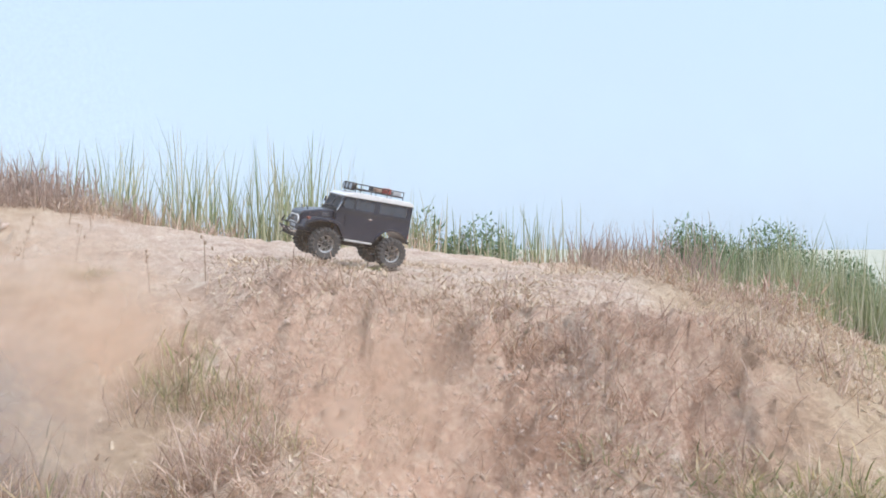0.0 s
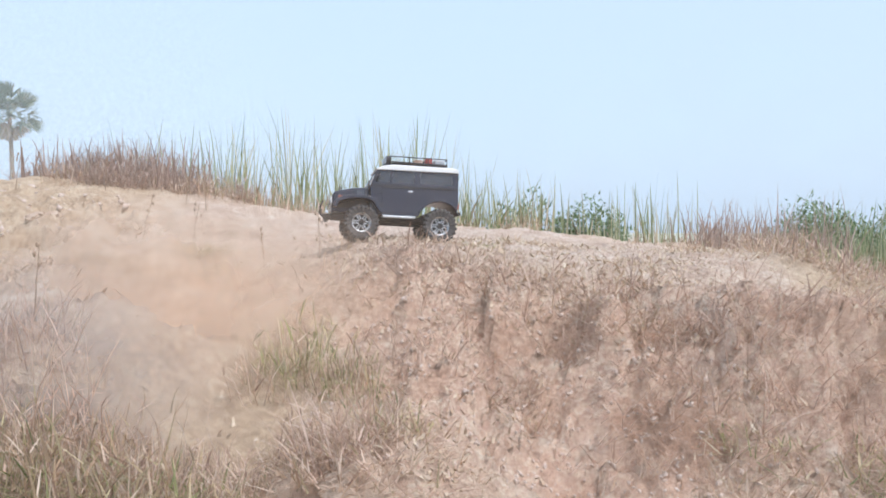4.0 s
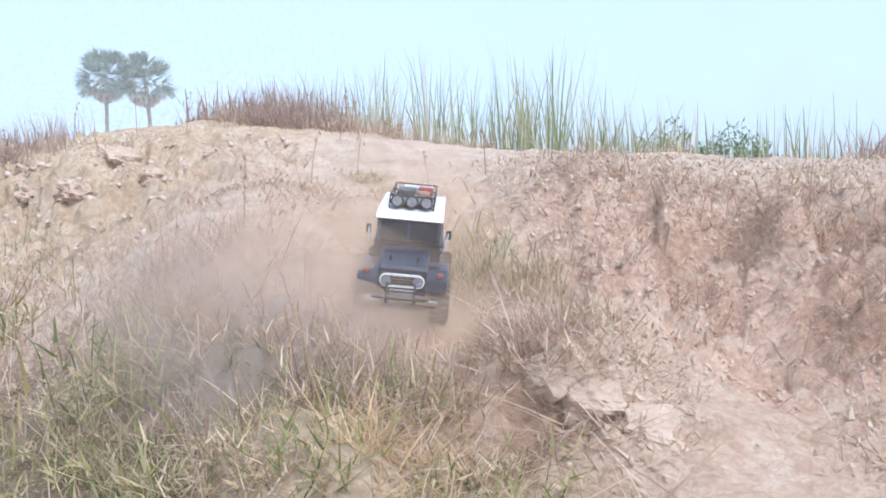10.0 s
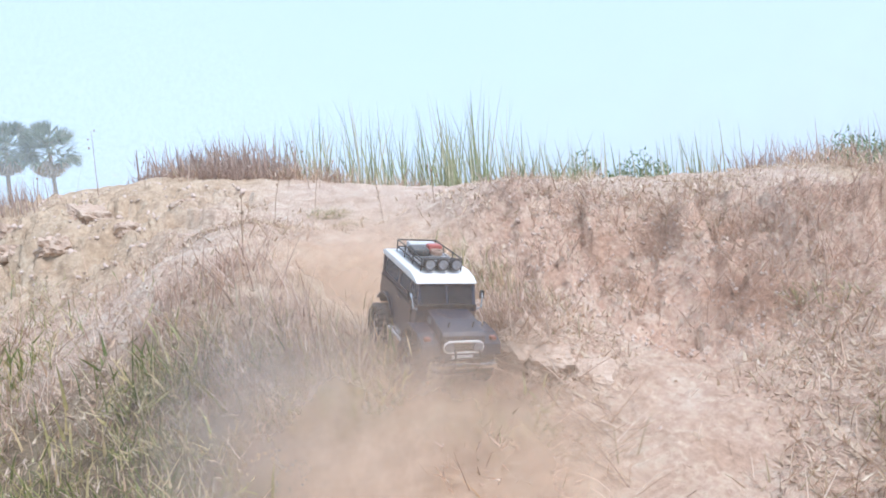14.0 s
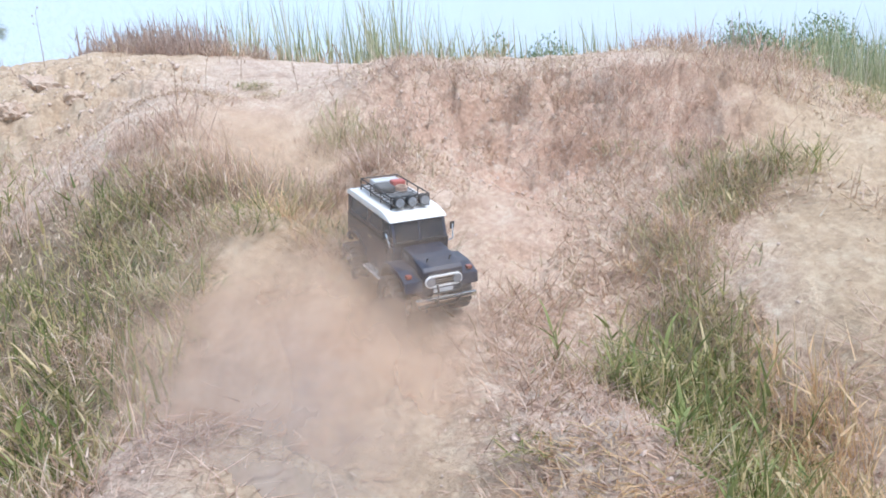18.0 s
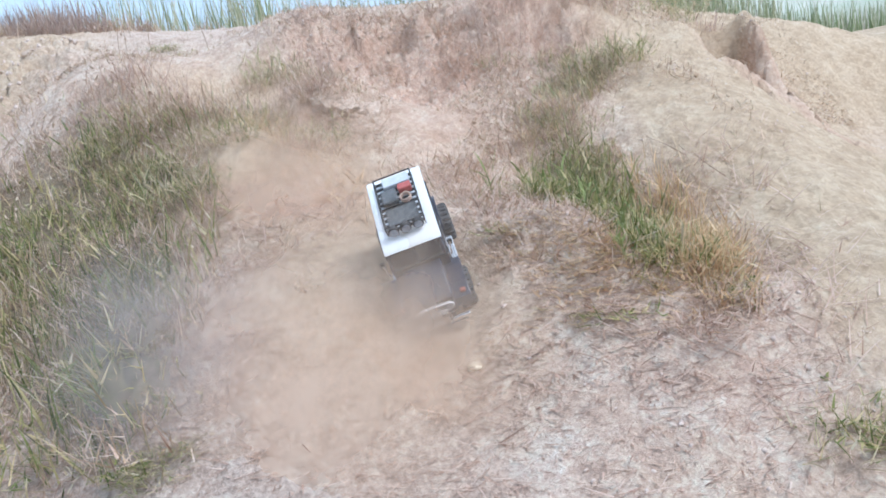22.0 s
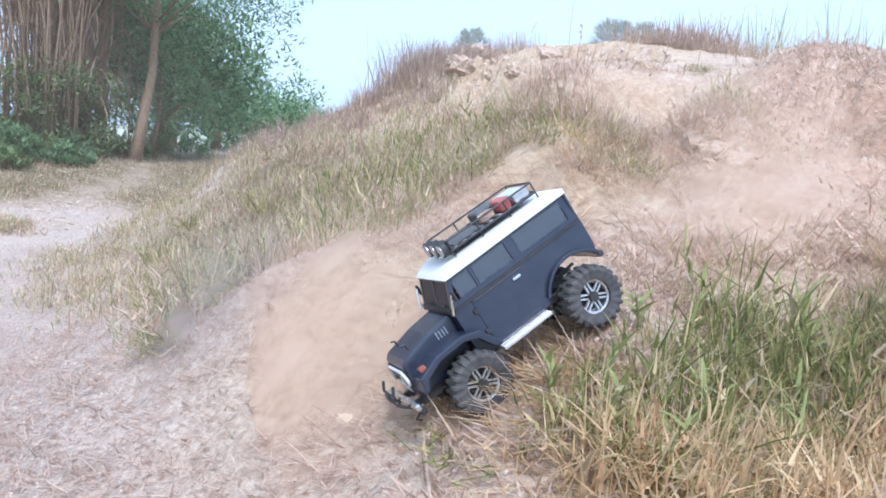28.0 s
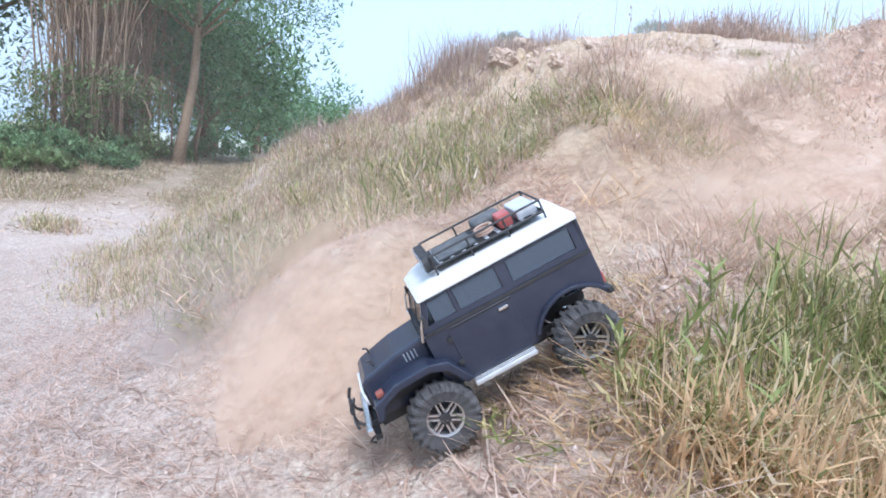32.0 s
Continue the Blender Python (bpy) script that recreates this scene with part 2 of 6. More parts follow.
# the dark cabin behind the windscreen is put into this glass colour
SCREEN_GLASS = glass_material("dark_cabin_glass", (0.07, 0.075, 0.085), 0.5)


def dust_material(name, low, high):
    m, nt, b = shader(name)
    col = ramp(nt, noise_tex(nt, 4, 3), [(0.3, low), (0.7, high)])
    t = nt.nodes.new("ShaderNodeBsdfTranslucent")
    d = nt.nodes.new("ShaderNodeBsdfDiffuse")
    nt.links.new(col, t.inputs[0])
    nt.links.new(col, d.inputs[0])
    both = nt.nodes.new("ShaderNodeMixShader")
    both.inputs[0].default_value = 0.5
    nt.links.new(d.outputs[0], both.inputs[1])
    nt.links.new(t.outputs[0], both.inputs[2])
    clear = nt.nodes.new("ShaderNodeBsdfTransparent")
    thin = nt.nodes.new("ShaderNodeMath")
    thin.operation = "MULTIPLY"
    nt.links.new(attribute(nt, "haziness"), thin.inputs[0])
    nt.links.new(ramp(nt, noise_tex(nt, 7, 5, 0.6), [(0.3, (0.45, 0.45, 0.45)), (0.6, (1, 1, 1))]), thin.inputs[1])
    mx = nt.nodes.new("ShaderNodeMixShader")
    nt.links.new(thin.outputs[0], mx.inputs[0])
    nt.links.new(clear.outputs[0], mx.inputs[1])
    nt.links.new(both.outputs[0], mx.inputs[2])
    nt.links.new(mx.outputs[0], nt.nodes["Material Output"].inputs[0])
    return m


DUST = dust_material("dust", (0.66, 0.49, 0.36), (0.75, 0.59, 0.46))
# darker copy of the dust: its grey colour holds the shade
SHADED_DUST = dust_material("shaded_dust", (0.40, 0.355, 0.33), (0.50, 0.45, 0.42))
# whitish tone for sheets that imitate distance haze
HAZE = dust_material("distance_haze", (0.80, 0.82, 0.84), (0.84, 0.85, 0.86))


# ---------------------------------------------------------------- helpers for meshes
def mesh_object(name, verts, faces, mat, parent=None, smooth=True):
    me = bpy.data.meshes.new(name)
    me.from_pydata([tuple(v) for v in verts], [], [tuple(f) for f in faces])
    me.materials.append(mat)
    if smooth:
        me.polygons.foreach_set("use_smooth", [True] * len(me.polygons))
    me.update()
    ob = new(name, me)
    if parent:
        ob.parent = parent
    return ob


def part(name, bm, mat, parent=None, label="", smooth=False):
    me = bpy.data.meshes.new(name)
    bm.to_mesh(me)
    bm.free()
    me.materials.append(mat)
    if smooth:
        me.polygons.foreach_set("use_smooth", [True] * len(me.polygons))
    ob = new(name, me)
    if parent:
        ob.parent = parent
    return tagged(ob, label)


# ---------------------------------------------------------------- the mound
PROFILE_Y = [-3, -1.6, -1.0, -0.5, 0, 0.4, 0.9, 1.4, 2.0, 2.25, 2.6, 3.2, 4, 4.8, 6, 8, 11]
PROFILE_Z = [0, 0, 0.12, 0.33, 0.55, 0.68, 0.95, 1.13, 1.37, 1.55, 1.63, 1.69, 1.75, 1.74, 1.5, 0.7, 0]
# spurs, hollows and ruts on the face: x, y, rise
LUMPS = [(-1.48, 1.82, 0.141), (-1.48, 2.14, 0.124), (-1.16, 1.66, 0.188), (-1.0, 1.5, 0.037), (-1.0, 1.82, 0.031), (-1.0, 2.62, -0.054), (-0.84, 1.34, -0.003), (-0.84, 1.66, -0.042), (-0.84, 1.98, -0.077), (-0.68, 0.22, 0.197), (-0.68, 1.02, 0.139), (-0.52, 0.7, 0.059), (-0.52, 2.3, 0.109), (-0.52, 2.62, 0.055), (-0.36, 1.18, -0.027), (-0.36, 1.66, 0.086), (-0.04, 0.38, 0.023), (-0.04, 0.7, 0.028), (-0.04, 1.82, -0.137), (0.12, -0.1, 0.054), (0.12, 0.22, -0.001), (0.12, 0.54, 0.037), (0.12, 2.14, -0.104), (0.28, 0.38, 0.135), (0.28, 1.02, -0.057), (0.44, 0.06, 0.128), (0.44, 0.54, -0.063), (0.44, 0.86, -0.12), (0.6, 0.22, 0.082), (0.6, 1.66, -0.15)]
WIDE = [(-2.3, 4.0, 0.19, 0.75), (-3.3, 3.6, 0.2, 0.8), (0.8, 3.9, -0.07, 0.55), (-0.03, 2.29, -0.17, 0.05), (0.03, 2.22, -0.05, 0.05), (-0.25, 2.1, -0.07, 0.05), (-0.12, 2.15, -0.08, 0.045), (-0.32, 2.04, 0.05, 0.06), (0.1, 2.24, 0.05, 0.05),
        (-0.42, 1.56, 0.08, 0.08), (-0.43, 1.43, -0.07, 0.06), (-0.55, 1.52, 0.05, 0.05), (0.3, 2.15, -0.07, 0.05), (-0.45, 2.2, -0.05, 0.05),
        (1.54, 1.92, -0.2, 0.08), (1.62, 2.08, -0.38, 0.075), (1.69, 2.24, -0.42, 0.07), (1.76, 2.4, -0.4, 0.07), (1.83, 2.56, -0.32, 0.07), (1.8, 2.02, 0.14, 0.055), (1.85, 2.18, 0.26, 0.055), (1.91, 2.34, 0.3, 0.055), (1.97, 2.5, 0.28, 0.06), (2.03, 2.66, 0.2, 0.07), (1.4, 2.0, 0.1, 0.1), (-0.72, 2.28, -0.04, 0.06), (0.44, 0.3, -0.14, 0.16), (0.62, 0.12, -0.07, 0.13), (-0.45, 2.54, -0.03, 0.13),
        # burrows in the left bank, each under a lip of clay
        (-2.9, 2.72, -0.26, 0.05), (-2.84, 2.68, -0.16, 0.045), (-3.13, 2.62, -0.24, 0.05), (-3.22, 2.6, -0.18, 0.05), (-2.98, 2.5, -0.2, 0.05), (-3.06, 2.48, -0.16, 0.045), (-2.92, 2.83, 0.06, 0.06), (-3.15, 2.74, 0.06, 0.06), (-3.0, 2.6, 0.05, 0.04),
        # the scarp below the grassy brow
        (-0.74, 1.12, 0.07, 0.09), (-0.86, 1.22, 0.05, 0.09), (-0.62, 0.84, -0.08, 0.08), (-0.48, 0.78, -0.05, 0.08),
        # the ledge under the step, with a cleft beside it
        (-0.3, 1.62, 0.06, 0.06), (-0.52, 1.36, -0.06, 0.045),
        # the fall of the slope towards its end, and the hollow under the bush
        (0.95, 2.6, -0.09, 0.25), (1.0, 4.3, -0.12, 0.5), (0.52, 0.55, -0.1, 0.15), (0.62, 0.25, -0.08, 0.15), (0.15, 0.78, -0.06, 0.11), (0.24, 0.28, 0.07, 0.09)]


def smoothstep(a, b, v):
    t = np.clip((v - a) / (b - a), 0, 1)
    return t * t * (3 - 2 * t)


def ground_z(x, y):
    """Height of the bare ground; x and y are arrays."""
    x, y = np.asarray(x, float), np.asarray(y, float)
    shift = np.where(x < -1, (-1 - x) * 0.25, 0)
    along = y - shift
    along = along - 0.3 * np.clip(-1 - x, 0, 2.5) * (1 - smoothstep(0.2, 1.2, along))
    z = sum(np.interp(along + d, PROFILE_Y, PROFILE_Z) for d in (-0.1, 0, 0.1)) / 3
    left = 1 / (1 + np.exp(-np.clip((x + 6.2) / 0.45, -50, 50)))
    r = np.clip((x - 0.75) / 1.6, 0, 1)
    r = r * r * (3 - 2 * r)
    z = z * left
    turned = np.interp(y - 1.1 * (x - 0.75), PROFILE_Y, PROFILE_Z) * left
    r = r * (1 - smoothstep(2.2, 3.1, y))
    z = z * (1 - r) + r * turned
    far_right = 1 / (1 + np.exp(-np.clip((9 - x) / 0.8, -50, 50)))
    z = z * far_right * (1 - 0.17 * smoothstep(0.7, 1.9, x)) * (1 - 0.12 * smoothstep(1.4, 2.3, x)) * (1 - 0.33 * smoothstep(2.0, 3.6, x))
    for a, b, h in LUMPS:
        z = z + h * np.exp(-((x - a) ** 2 + (y - b) ** 2) / (2 * 0.24 ** 2))
    for a, b, h, s in WIDE:
        z = z + h * np.exp(-((x - a) ** 2 + (y - b) ** 2) / (2 * s * s))
    return z + 0.55 * smoothstep(-5, -12, x)


def stretched(lo, hi, step, growth, limit):
    core = list(np.arange(lo, hi + step / 2, step))
    d, left, right = step, [], []
    a, b = core[0], core[-1]
    while b < limit:
        d *= growth
        a, b = a - d, b + d
        left.append(a), right.append(b)
    return np.array(left[::-1] + core + right)


def broken(x, y):
    """How crumbled the clay is: the upper face, the left shoulder, the gully at the far end."""
    a = smoothstep(-0.75, -0.35, x) * smoothstep(1.1, 0.7, x) * smoothstep(1.7, 1.95, y) * smoothstep(2.5, 2.3, y)
    b = smoothstep(-1.5, -2.0, x) * smoothstep(-4.4, -3.4, x) * smoothstep(2.2, 2.5, y) * smoothstep(3.7, 3.2, y)
    c = 0.8 * smoothstep(1.35, 1.5, x) * smoothstep(2.2, 1.9, x) * smoothstep(1.5, 1.7, y) * smoothstep(2.7, 2.4, y)
    d = np.exp(-(((x + 0.47) / 0.2) ** 2 + ((y - 1.5) / 0.16) ** 2))
    e = 0.6 * np.exp(-(((x + 1.25) / 0.4) ** 2 + ((y - 1.95) / 0.3) ** 2))
    return np.clip(a + b + c + d + e, 0, 1)


def rough(x, y):
    """Clods, ruts and crust, from a few octaves of noise; blocky where the clay has broken off."""
    out = np.zeros(len(x))
    block = broken(x, y)
    for i, (a, b, k) in enumerate(zip(x, y, block)):
        if abs(a) > 12 or abs(b) > 12:
            continue
        v = Vector((a, b, 0.3))
        h = 0.022 * noise.noise(v * 3.1) + 0.018 * noise.noise(v * 7.7) + 0.016 * abs(noise.noise(v * 17)) - 0.01 * abs(noise.noise(v * 31)) + 0.007 * noise.noise(v * 53)
        if k > 0.02:
            w = v + 0.07 * noise.noise_vector(v * 6) + 0.02 * noise.noise_vector(v * 25)
            h += k * (0.05 * noise.cell(w * 5) + 0.03 * noise.cell(w * 11 + Vector((3, 1, 0))) + 0.014 * noise.cell(w * 23) + 0.007 * noise.cell(w * 47))
        out[i] = h
    return out


def bare_patch(x, y):
    """Smooth sandy slide right of the broken face."""
    return np.exp(-(((x - 0.06 - 0.12 * (y - 1.5)) / 0.24) ** 2 + ((y - 1.5) / 0.62) ** 2) ** 2)


def way_y(x):
    """Middle line of the sandy track."""
    return -0.5 - 0.25 * (x + 2) + 0.014 * (x + 2) ** 2


def path_y(x):
    """Middle line of the footpath that leaves the track towards the trees."""
    return 1.2 - 0.64 * (x + 7.3)


def on_path(x, y):
    wide = 0.2 + 0.3 * smoothstep(-11, -7.5, x)
    return np.exp(-((y - path_y(x) + 0.12 * np.sin(2.1 * x)) / wide) ** 4) * smoothstep(-7.0, -7.8, x) * smoothstep(-14.5, -13, x)


def build_ground():
    xs, ys = stretched(-3.4, 2.4, 0.015, 1.09, 2400), stretched(-0.7, 3.2, 0.015, 1.09, 2400)
    gx, gy = np.meshgrid(xs, ys)
    x, y = gx.ravel(), gy.ravel()
    z = ground_z(x, y)
    amp = 0.25 + 0.75 * smoothstep(0.1, 0.5, z)
    z = z + rough(x, y) * amp
    n, m = len(xs), len(ys)
    i = np.arange(n * m).reshape(m, n)
    faces = np.stack([i[:-1, :-1], i[:-1, 1:], i[1:, 1:], i[1:, :-1]], -1).reshape(-1, 4)
    ob = mesh_object("ground", np.stack([x, y, z], 1), faces, SOIL)
    track = np.exp(-((y - way_y(x)) / (0.55 + 0.3 * smoothstep(-7, -4, x))) ** 2) * smoothstep(0.3, -0.9, x)
    track = np.maximum(track, smoothstep(-3.5, -5, x) * smoothstep(2.6, 1.8, y) * smoothstep(-2.5, -1.5, y)) * smoothstep(-8.4, -7.8, x)
    track = np.maximum(track, 0.55 * on_path(x, y))
    foot = smoothstep(0.5, 0.3, z) * smoothstep(-4, -1.5, x) * smoothstep(-0.8, -1.6, x) * smoothstep(-2.2, -1.2, y)
    crest = 0.35 * smoothstep(1.52, 1.66, z) * smoothstep(2.0, 2.4, y) * smoothstep(4.6, 3.6, y) * smoothstep(-2.2, -1.4, x)
    chute = np.exp(-((x + 0.42 + 0.3 * (y - 0.5)) / 0.34) ** 4) * smoothstep(-0.4, 0.2, y) * smoothstep(2.4, 1.9, y)
    face = smoothstep(0.58, 0.82, x) * smoothstep(0.2, 0.6, z) + 0.35 * bare_patch(x, y)
    shoulder = smoothstep(-1.5, -2.1, x) * smoothstep(2.1, 2.5, y)
    flank = smoothstep(-0.8, -1.2, x) * smoothstep(0.0, 0.3, y - np.where(x < -1, (-1 - x) * 0.25, 0)) * smoothstep(1.6, 1.2, y - np.where(x < -1, (-1 - x) * 0.25, 0))
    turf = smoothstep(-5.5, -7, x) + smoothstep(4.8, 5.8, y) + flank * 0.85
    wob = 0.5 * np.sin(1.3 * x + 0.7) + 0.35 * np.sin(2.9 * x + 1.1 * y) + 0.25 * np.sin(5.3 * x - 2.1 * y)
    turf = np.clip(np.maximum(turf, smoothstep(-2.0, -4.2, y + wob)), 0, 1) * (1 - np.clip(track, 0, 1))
    # share of the painted haze tone, 0 near to 1 beyond 40 m
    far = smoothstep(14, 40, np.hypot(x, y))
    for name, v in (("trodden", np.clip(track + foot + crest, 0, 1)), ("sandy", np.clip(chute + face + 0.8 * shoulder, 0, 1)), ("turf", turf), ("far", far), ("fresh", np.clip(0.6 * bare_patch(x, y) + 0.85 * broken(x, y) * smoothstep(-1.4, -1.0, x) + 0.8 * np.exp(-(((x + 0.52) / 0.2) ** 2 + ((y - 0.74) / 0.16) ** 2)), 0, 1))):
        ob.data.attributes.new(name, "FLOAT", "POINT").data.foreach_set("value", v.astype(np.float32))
    return tagged(ob, "dry reddish clay mound with crumbling face and pale sandy track", "ground", kind="structure")


ground = build_ground()


def surface(x, y):
    """Ground height with its roughness at single places."""
    x, y = np.atleast_1d(np.asarray(x, float)), np.atleast_1d(np.asarray(y, float))
    z = ground_z(x, y)
    return z + rough(x, y) * (0.25 + 0.75 * smoothstep(0.1, 0.5, z))


# ---------------------------------------------------------------- blades: grass, straw, reeds, leaves
def blades(rng, roots, length, width, lean, droop, heading=None, segments=4):
    """Bent, tapering strips. roots (n,3); length, width, lean (radians off upright), droop: arrays or numbers."""
    n = len(roots)
    length, width, lean, droop = (np.broadcast_to(np.asarray(v, float), n) for v in (length, width, lean, droop))
    az = rng.uniform(0, 2 * np.pi, n) if heading is None else heading
    out = np.stack([np.cos(az), np.sin(az), np.zeros(n)], 1)
    side = np.stack([-np.sin(az), np.cos(az), np.zeros(n)], 1)
    turn = rng.uniform(-1.2, 1.2, n)[:, None]
    side = side * np.cos(turn) + out * np.sin(turn)
    verts, p = [], roots.copy()
    for s in range(segments + 1):
        k = s / segments
        w = (width * (1 - k) ** 0.7 * 0.5 + 0.0003)[:, None]
        verts += [p - side * w, p + side * w]
        a = np.clip(lean + droop * k * k, 0, 2.8)
        d = out * np.sin(a)[:, None] + np.array([0, 0, 1.0]) * np.cos(a)[:, None]
        p = p + d * (length / segments)[:, None]
    v = np.stack(verts, 1).reshape(-1, 3)
    per = 2 * (segments + 1)
    base = (np.arange(n) * per)[:, None]
    f = np.concatenate([base + np.array([2 * s, 2 * s + 1, 2 * s + 3, 2 * s + 2]) for s in range(segments)], 1).reshape(-1, 4)
    return v, f


def stalks(rng, roots, length, width, lean, heading=None, leaves=1.5):
    """Stiff, nearly straight stems with short pointed leaves set along them."""
    n = len(roots)
    length, width, lean = (np.broadcast_to(np.asarray(q, float), n) for q in (length, width, lean))
    az = rng.uniform(0, 2 * np.pi, n) if heading is None else heading
    v, f = blades(rng, roots, length, width, lean, rng.uniform(-0.1, 0.35, n), az, 3)
    k = rng.integers(0, n, int(n * leaves))
    along = np.stack([np.cos(az) * np.sin(lean), np.sin(az) * np.sin(lean), np.cos(lean)], 1)
    seat = roots[k] + along[k] * (length[k] * rng.uniform(0.15, 0.9, len(k)))[:, None]
    w, g = blades(rng, seat, length[k] * rng.uniform(0.25, 0.6, len(k)), width[k] * rng.uniform(0.9, 1.9, len(k)), np.clip(lean[k] + rng.uniform(-0.2, 1.0, len(k)), 0, 2), rng.uniform(-0.2, 1.1, len(k)), None, 3)
    return np.concatenate([v, w]), np.concatenate([f, g + len(v)])


def fast_mesh(name, v, f, mats):
    me = bpy.data.meshes.new(name)
    me.vertices.add(len(v))
    me.vertices.foreach_set("co", np.asarray(v, np.float32).ravel())
    k = f.shape[1]
    me.loops.add(f.size)
    me.loops.foreach_set("vertex_index", f.astype(np.int32).ravel())
    me.polygons.add(len(f))
    me.polygons.foreach_set("loop_start", np.arange(0, f.size, k, dtype=np.int32))
    me.update(calc_edges=True)
    for m in mats:
        me.materials.append(m)
    return me


# ---------------------------------------------------------------- grass on the mound


def tuft_mesh(name, seed, count, height, spread, mat, width=0.006):
    rng = np.random.default_rng(seed)
    r = spread * np.sqrt(rng.uniform(0, 1, count))
    a = rng.uniform(0, 2 * np.pi, count)
    roots = np.stack([r * np.cos(a), r * np.sin(a), np.full(count, -0.012)], 1)
    ln = height * (0.25 + 0.8 * rng.beta(1.6, 1.8, count))
    lean = np.abs(rng.normal(0.1, 0.55, count)) + 0.35 * r / spread
    v, f = stalks(rng, roots, ln, width * rng.uniform(0.5, 1.3, count), lean, a + rng.normal(0, 1.5, count), 1.7)
    return fast_mesh(name, v, f, [mat])


TUFTS = {
    "dry": [tuft_mesh("grass_tuft", 10 + i, 62, 0.15, 0.12, DRY, 0.0034) for i in range(5)],
    "mixed": [tuft_mesh("grass_tuft", 20 + i, 66, 0.15, 0.12, MIXED, 0.004) for i in range(5)],
    "green": [tuft_mesh("grass_tuft", 30 + i, 70, 0.15, 0.12, GREEN, 0.0046) for i in range(5)],
    "straw": [tuft_mesh("grass_tuft", 40 + i, 60, 0.13, 0.12, STRAW, 0.0034) for i in range(5)],
    "gold": [tuft_mesh("grass_tuft", 60 + i, 60, 0.16, 0.11, GOLD, 0.004) for i in range(4)],
    "russet": [tuft_mesh("grass_tuft", 50 + i, 80, 0.18, 0.11, RUST, 0.0045) for i in range(5)],
}
TUFT_LABEL = {"dry": "dry yellow grass tuft growing on the clay slope", "mixed": "half-dry grass tuft with green and straw-coloured blades on the slope",
              "green": "green grass tuft with long arching blades on the slope", "straw": "flattened tuft of dead straw on the slope",
              "russet": "reddish-brown dead grass tuft on the mound", "gold": "golden straw tuft with long dead blades beside the bush"}


def tuft(kind, x, y, size=1.0, tall=1.0):
    ob = new("grass_tuft", random.choice(TUFTS[kind]))
    ob.matrix_world = Matrix.LocRotScale((x, y, float(surface(x, y)[0]) - 0.005), Euler((0, 0, random.uniform(0, 6.28))), (size, size, size * tall))
    return tagged(ob, TUFT_LABEL[kind], "grass", "grass tufts on the mound")


def stand(kinds, n, patches, size, tall, seed, far=""):
    """Tufts scattered over oval patches: x, y, half width, half depth. Far growth is one joined mesh with its own label."""
    rng = np.random.default_rng(seed)
    vs, fs, slots, base = [], [], [], 0
    for i in range(n):
        a, b, rx, ry = patches[int(rng.integers(0, len(patches)))]
        r, q = math.sqrt(rng.uniform(0, 1)), rng.uniform(0, 6.283)
        kind, x, y, s, up = kinds[i % len(kinds)], a + rx * r * math.cos(q), b + ry * r * math.sin(q), rng.uniform(*size), rng.uniform(*tall)
        if not far:
            tuft(kind, x, y, s, up)
            continue
        me = TUFTS[kind][int(rng.integers(0, len(TUFTS[kind])))]
        v, f, c = np.empty(len(me.vertices) * 3), np.empty(len(me.loops), np.int32), rng.uniform(0, 6.283)
        me.vertices.foreach_get("co", v)
        me.loops.foreach_get("vertex_index", f)
        v = v.reshape(-1, 3)
        turned = np.stack([v[:, 0] * math.cos(c) - v[:, 1] * math.sin(c), v[:, 0] * math.sin(c) + v[:, 1] * math.cos(c), v[:, 2] * up], 1) * s
        vs.append(turned + (x, y, float(surface(x, y)[0]) - 0.005))
        fs.append(f.reshape(-1, 4) + base)
        slots.append(np.full(len(fs[-1]), i % len(kinds), np.int32))
        base += len(v)
    if far:
        me = fast_mesh("far_grass", np.concatenate(vs), np.concatenate(fs), [TUFTS[k][0].materials[0] for k in kinds])
        me.polygons.foreach_set("material_index", np.concatenate(slots))
        tagged(new("far_grass", me), far, "grass", kind="stuff")


# beside the car's way down, by the first step
stand(("mixed", "dry", "mixed"), 4, [(-0.67, 1.98, 0.07, 0.07)], (0.55, 0.85), (1.0, 1.4), 401)
stand(("dry", "mixed", "straw"), 5, [(-0.46, 1.7, 0.08, 0.07)], (0.6, 0.9), (0.9, 1.2), 402)
stand(("straw", "dry"), 6, [(-0.62, 1.6, 0.15, 0.08), (-0.36, 1.5, 0.1, 0.08)], (0.7, 1.0), (0.6, 1.0), 403)
stand(("dry", "mixed", "straw"), 7, [(-0.76, 1.52, 0.1, 0.05), (-0.66, 1.46, 0.08, 0.05)], (0.7, 0.95), (0.9, 1.2), 423)
stand(("dry", "green", "mixed"), 9, [(-0.78, 1.4, 0.2, 0.1), (-0.95, 1.36, 0.15, 0.12)], (0.7, 1.0), (0.6, 1.0), 404)
stand(("mixed", "green", "dry"), 20, [(-1.12, 1.18, 0.12, 0.12), (-1.22, 1.36, 0.12, 0.1)], (0.8, 1.05), (0.8, 1.1), 430)
stand(("straw", "dry", "mixed"), 7, [(-0.6, 1.16, 0.08, 0.06), (-0.52, 1.04, 0.05, 0.05)], (0.6, 0.85), (0.7, 0.95), 432)
stand(("gold", "mixed"), 8, [(0.62, 1.6, 0.1, 0.1), (0.45, 1.25, 0.08, 0.08)], (0.6, 0.9), (0.7, 1.0), 431)
stand(("dry", "straw"), 7, [(-1.15, 1.55, 0.25, 0.14), (-0.85, 1.5, 0.12, 0.08)], (0.7, 1.0), (0.7, 1.0), 405)
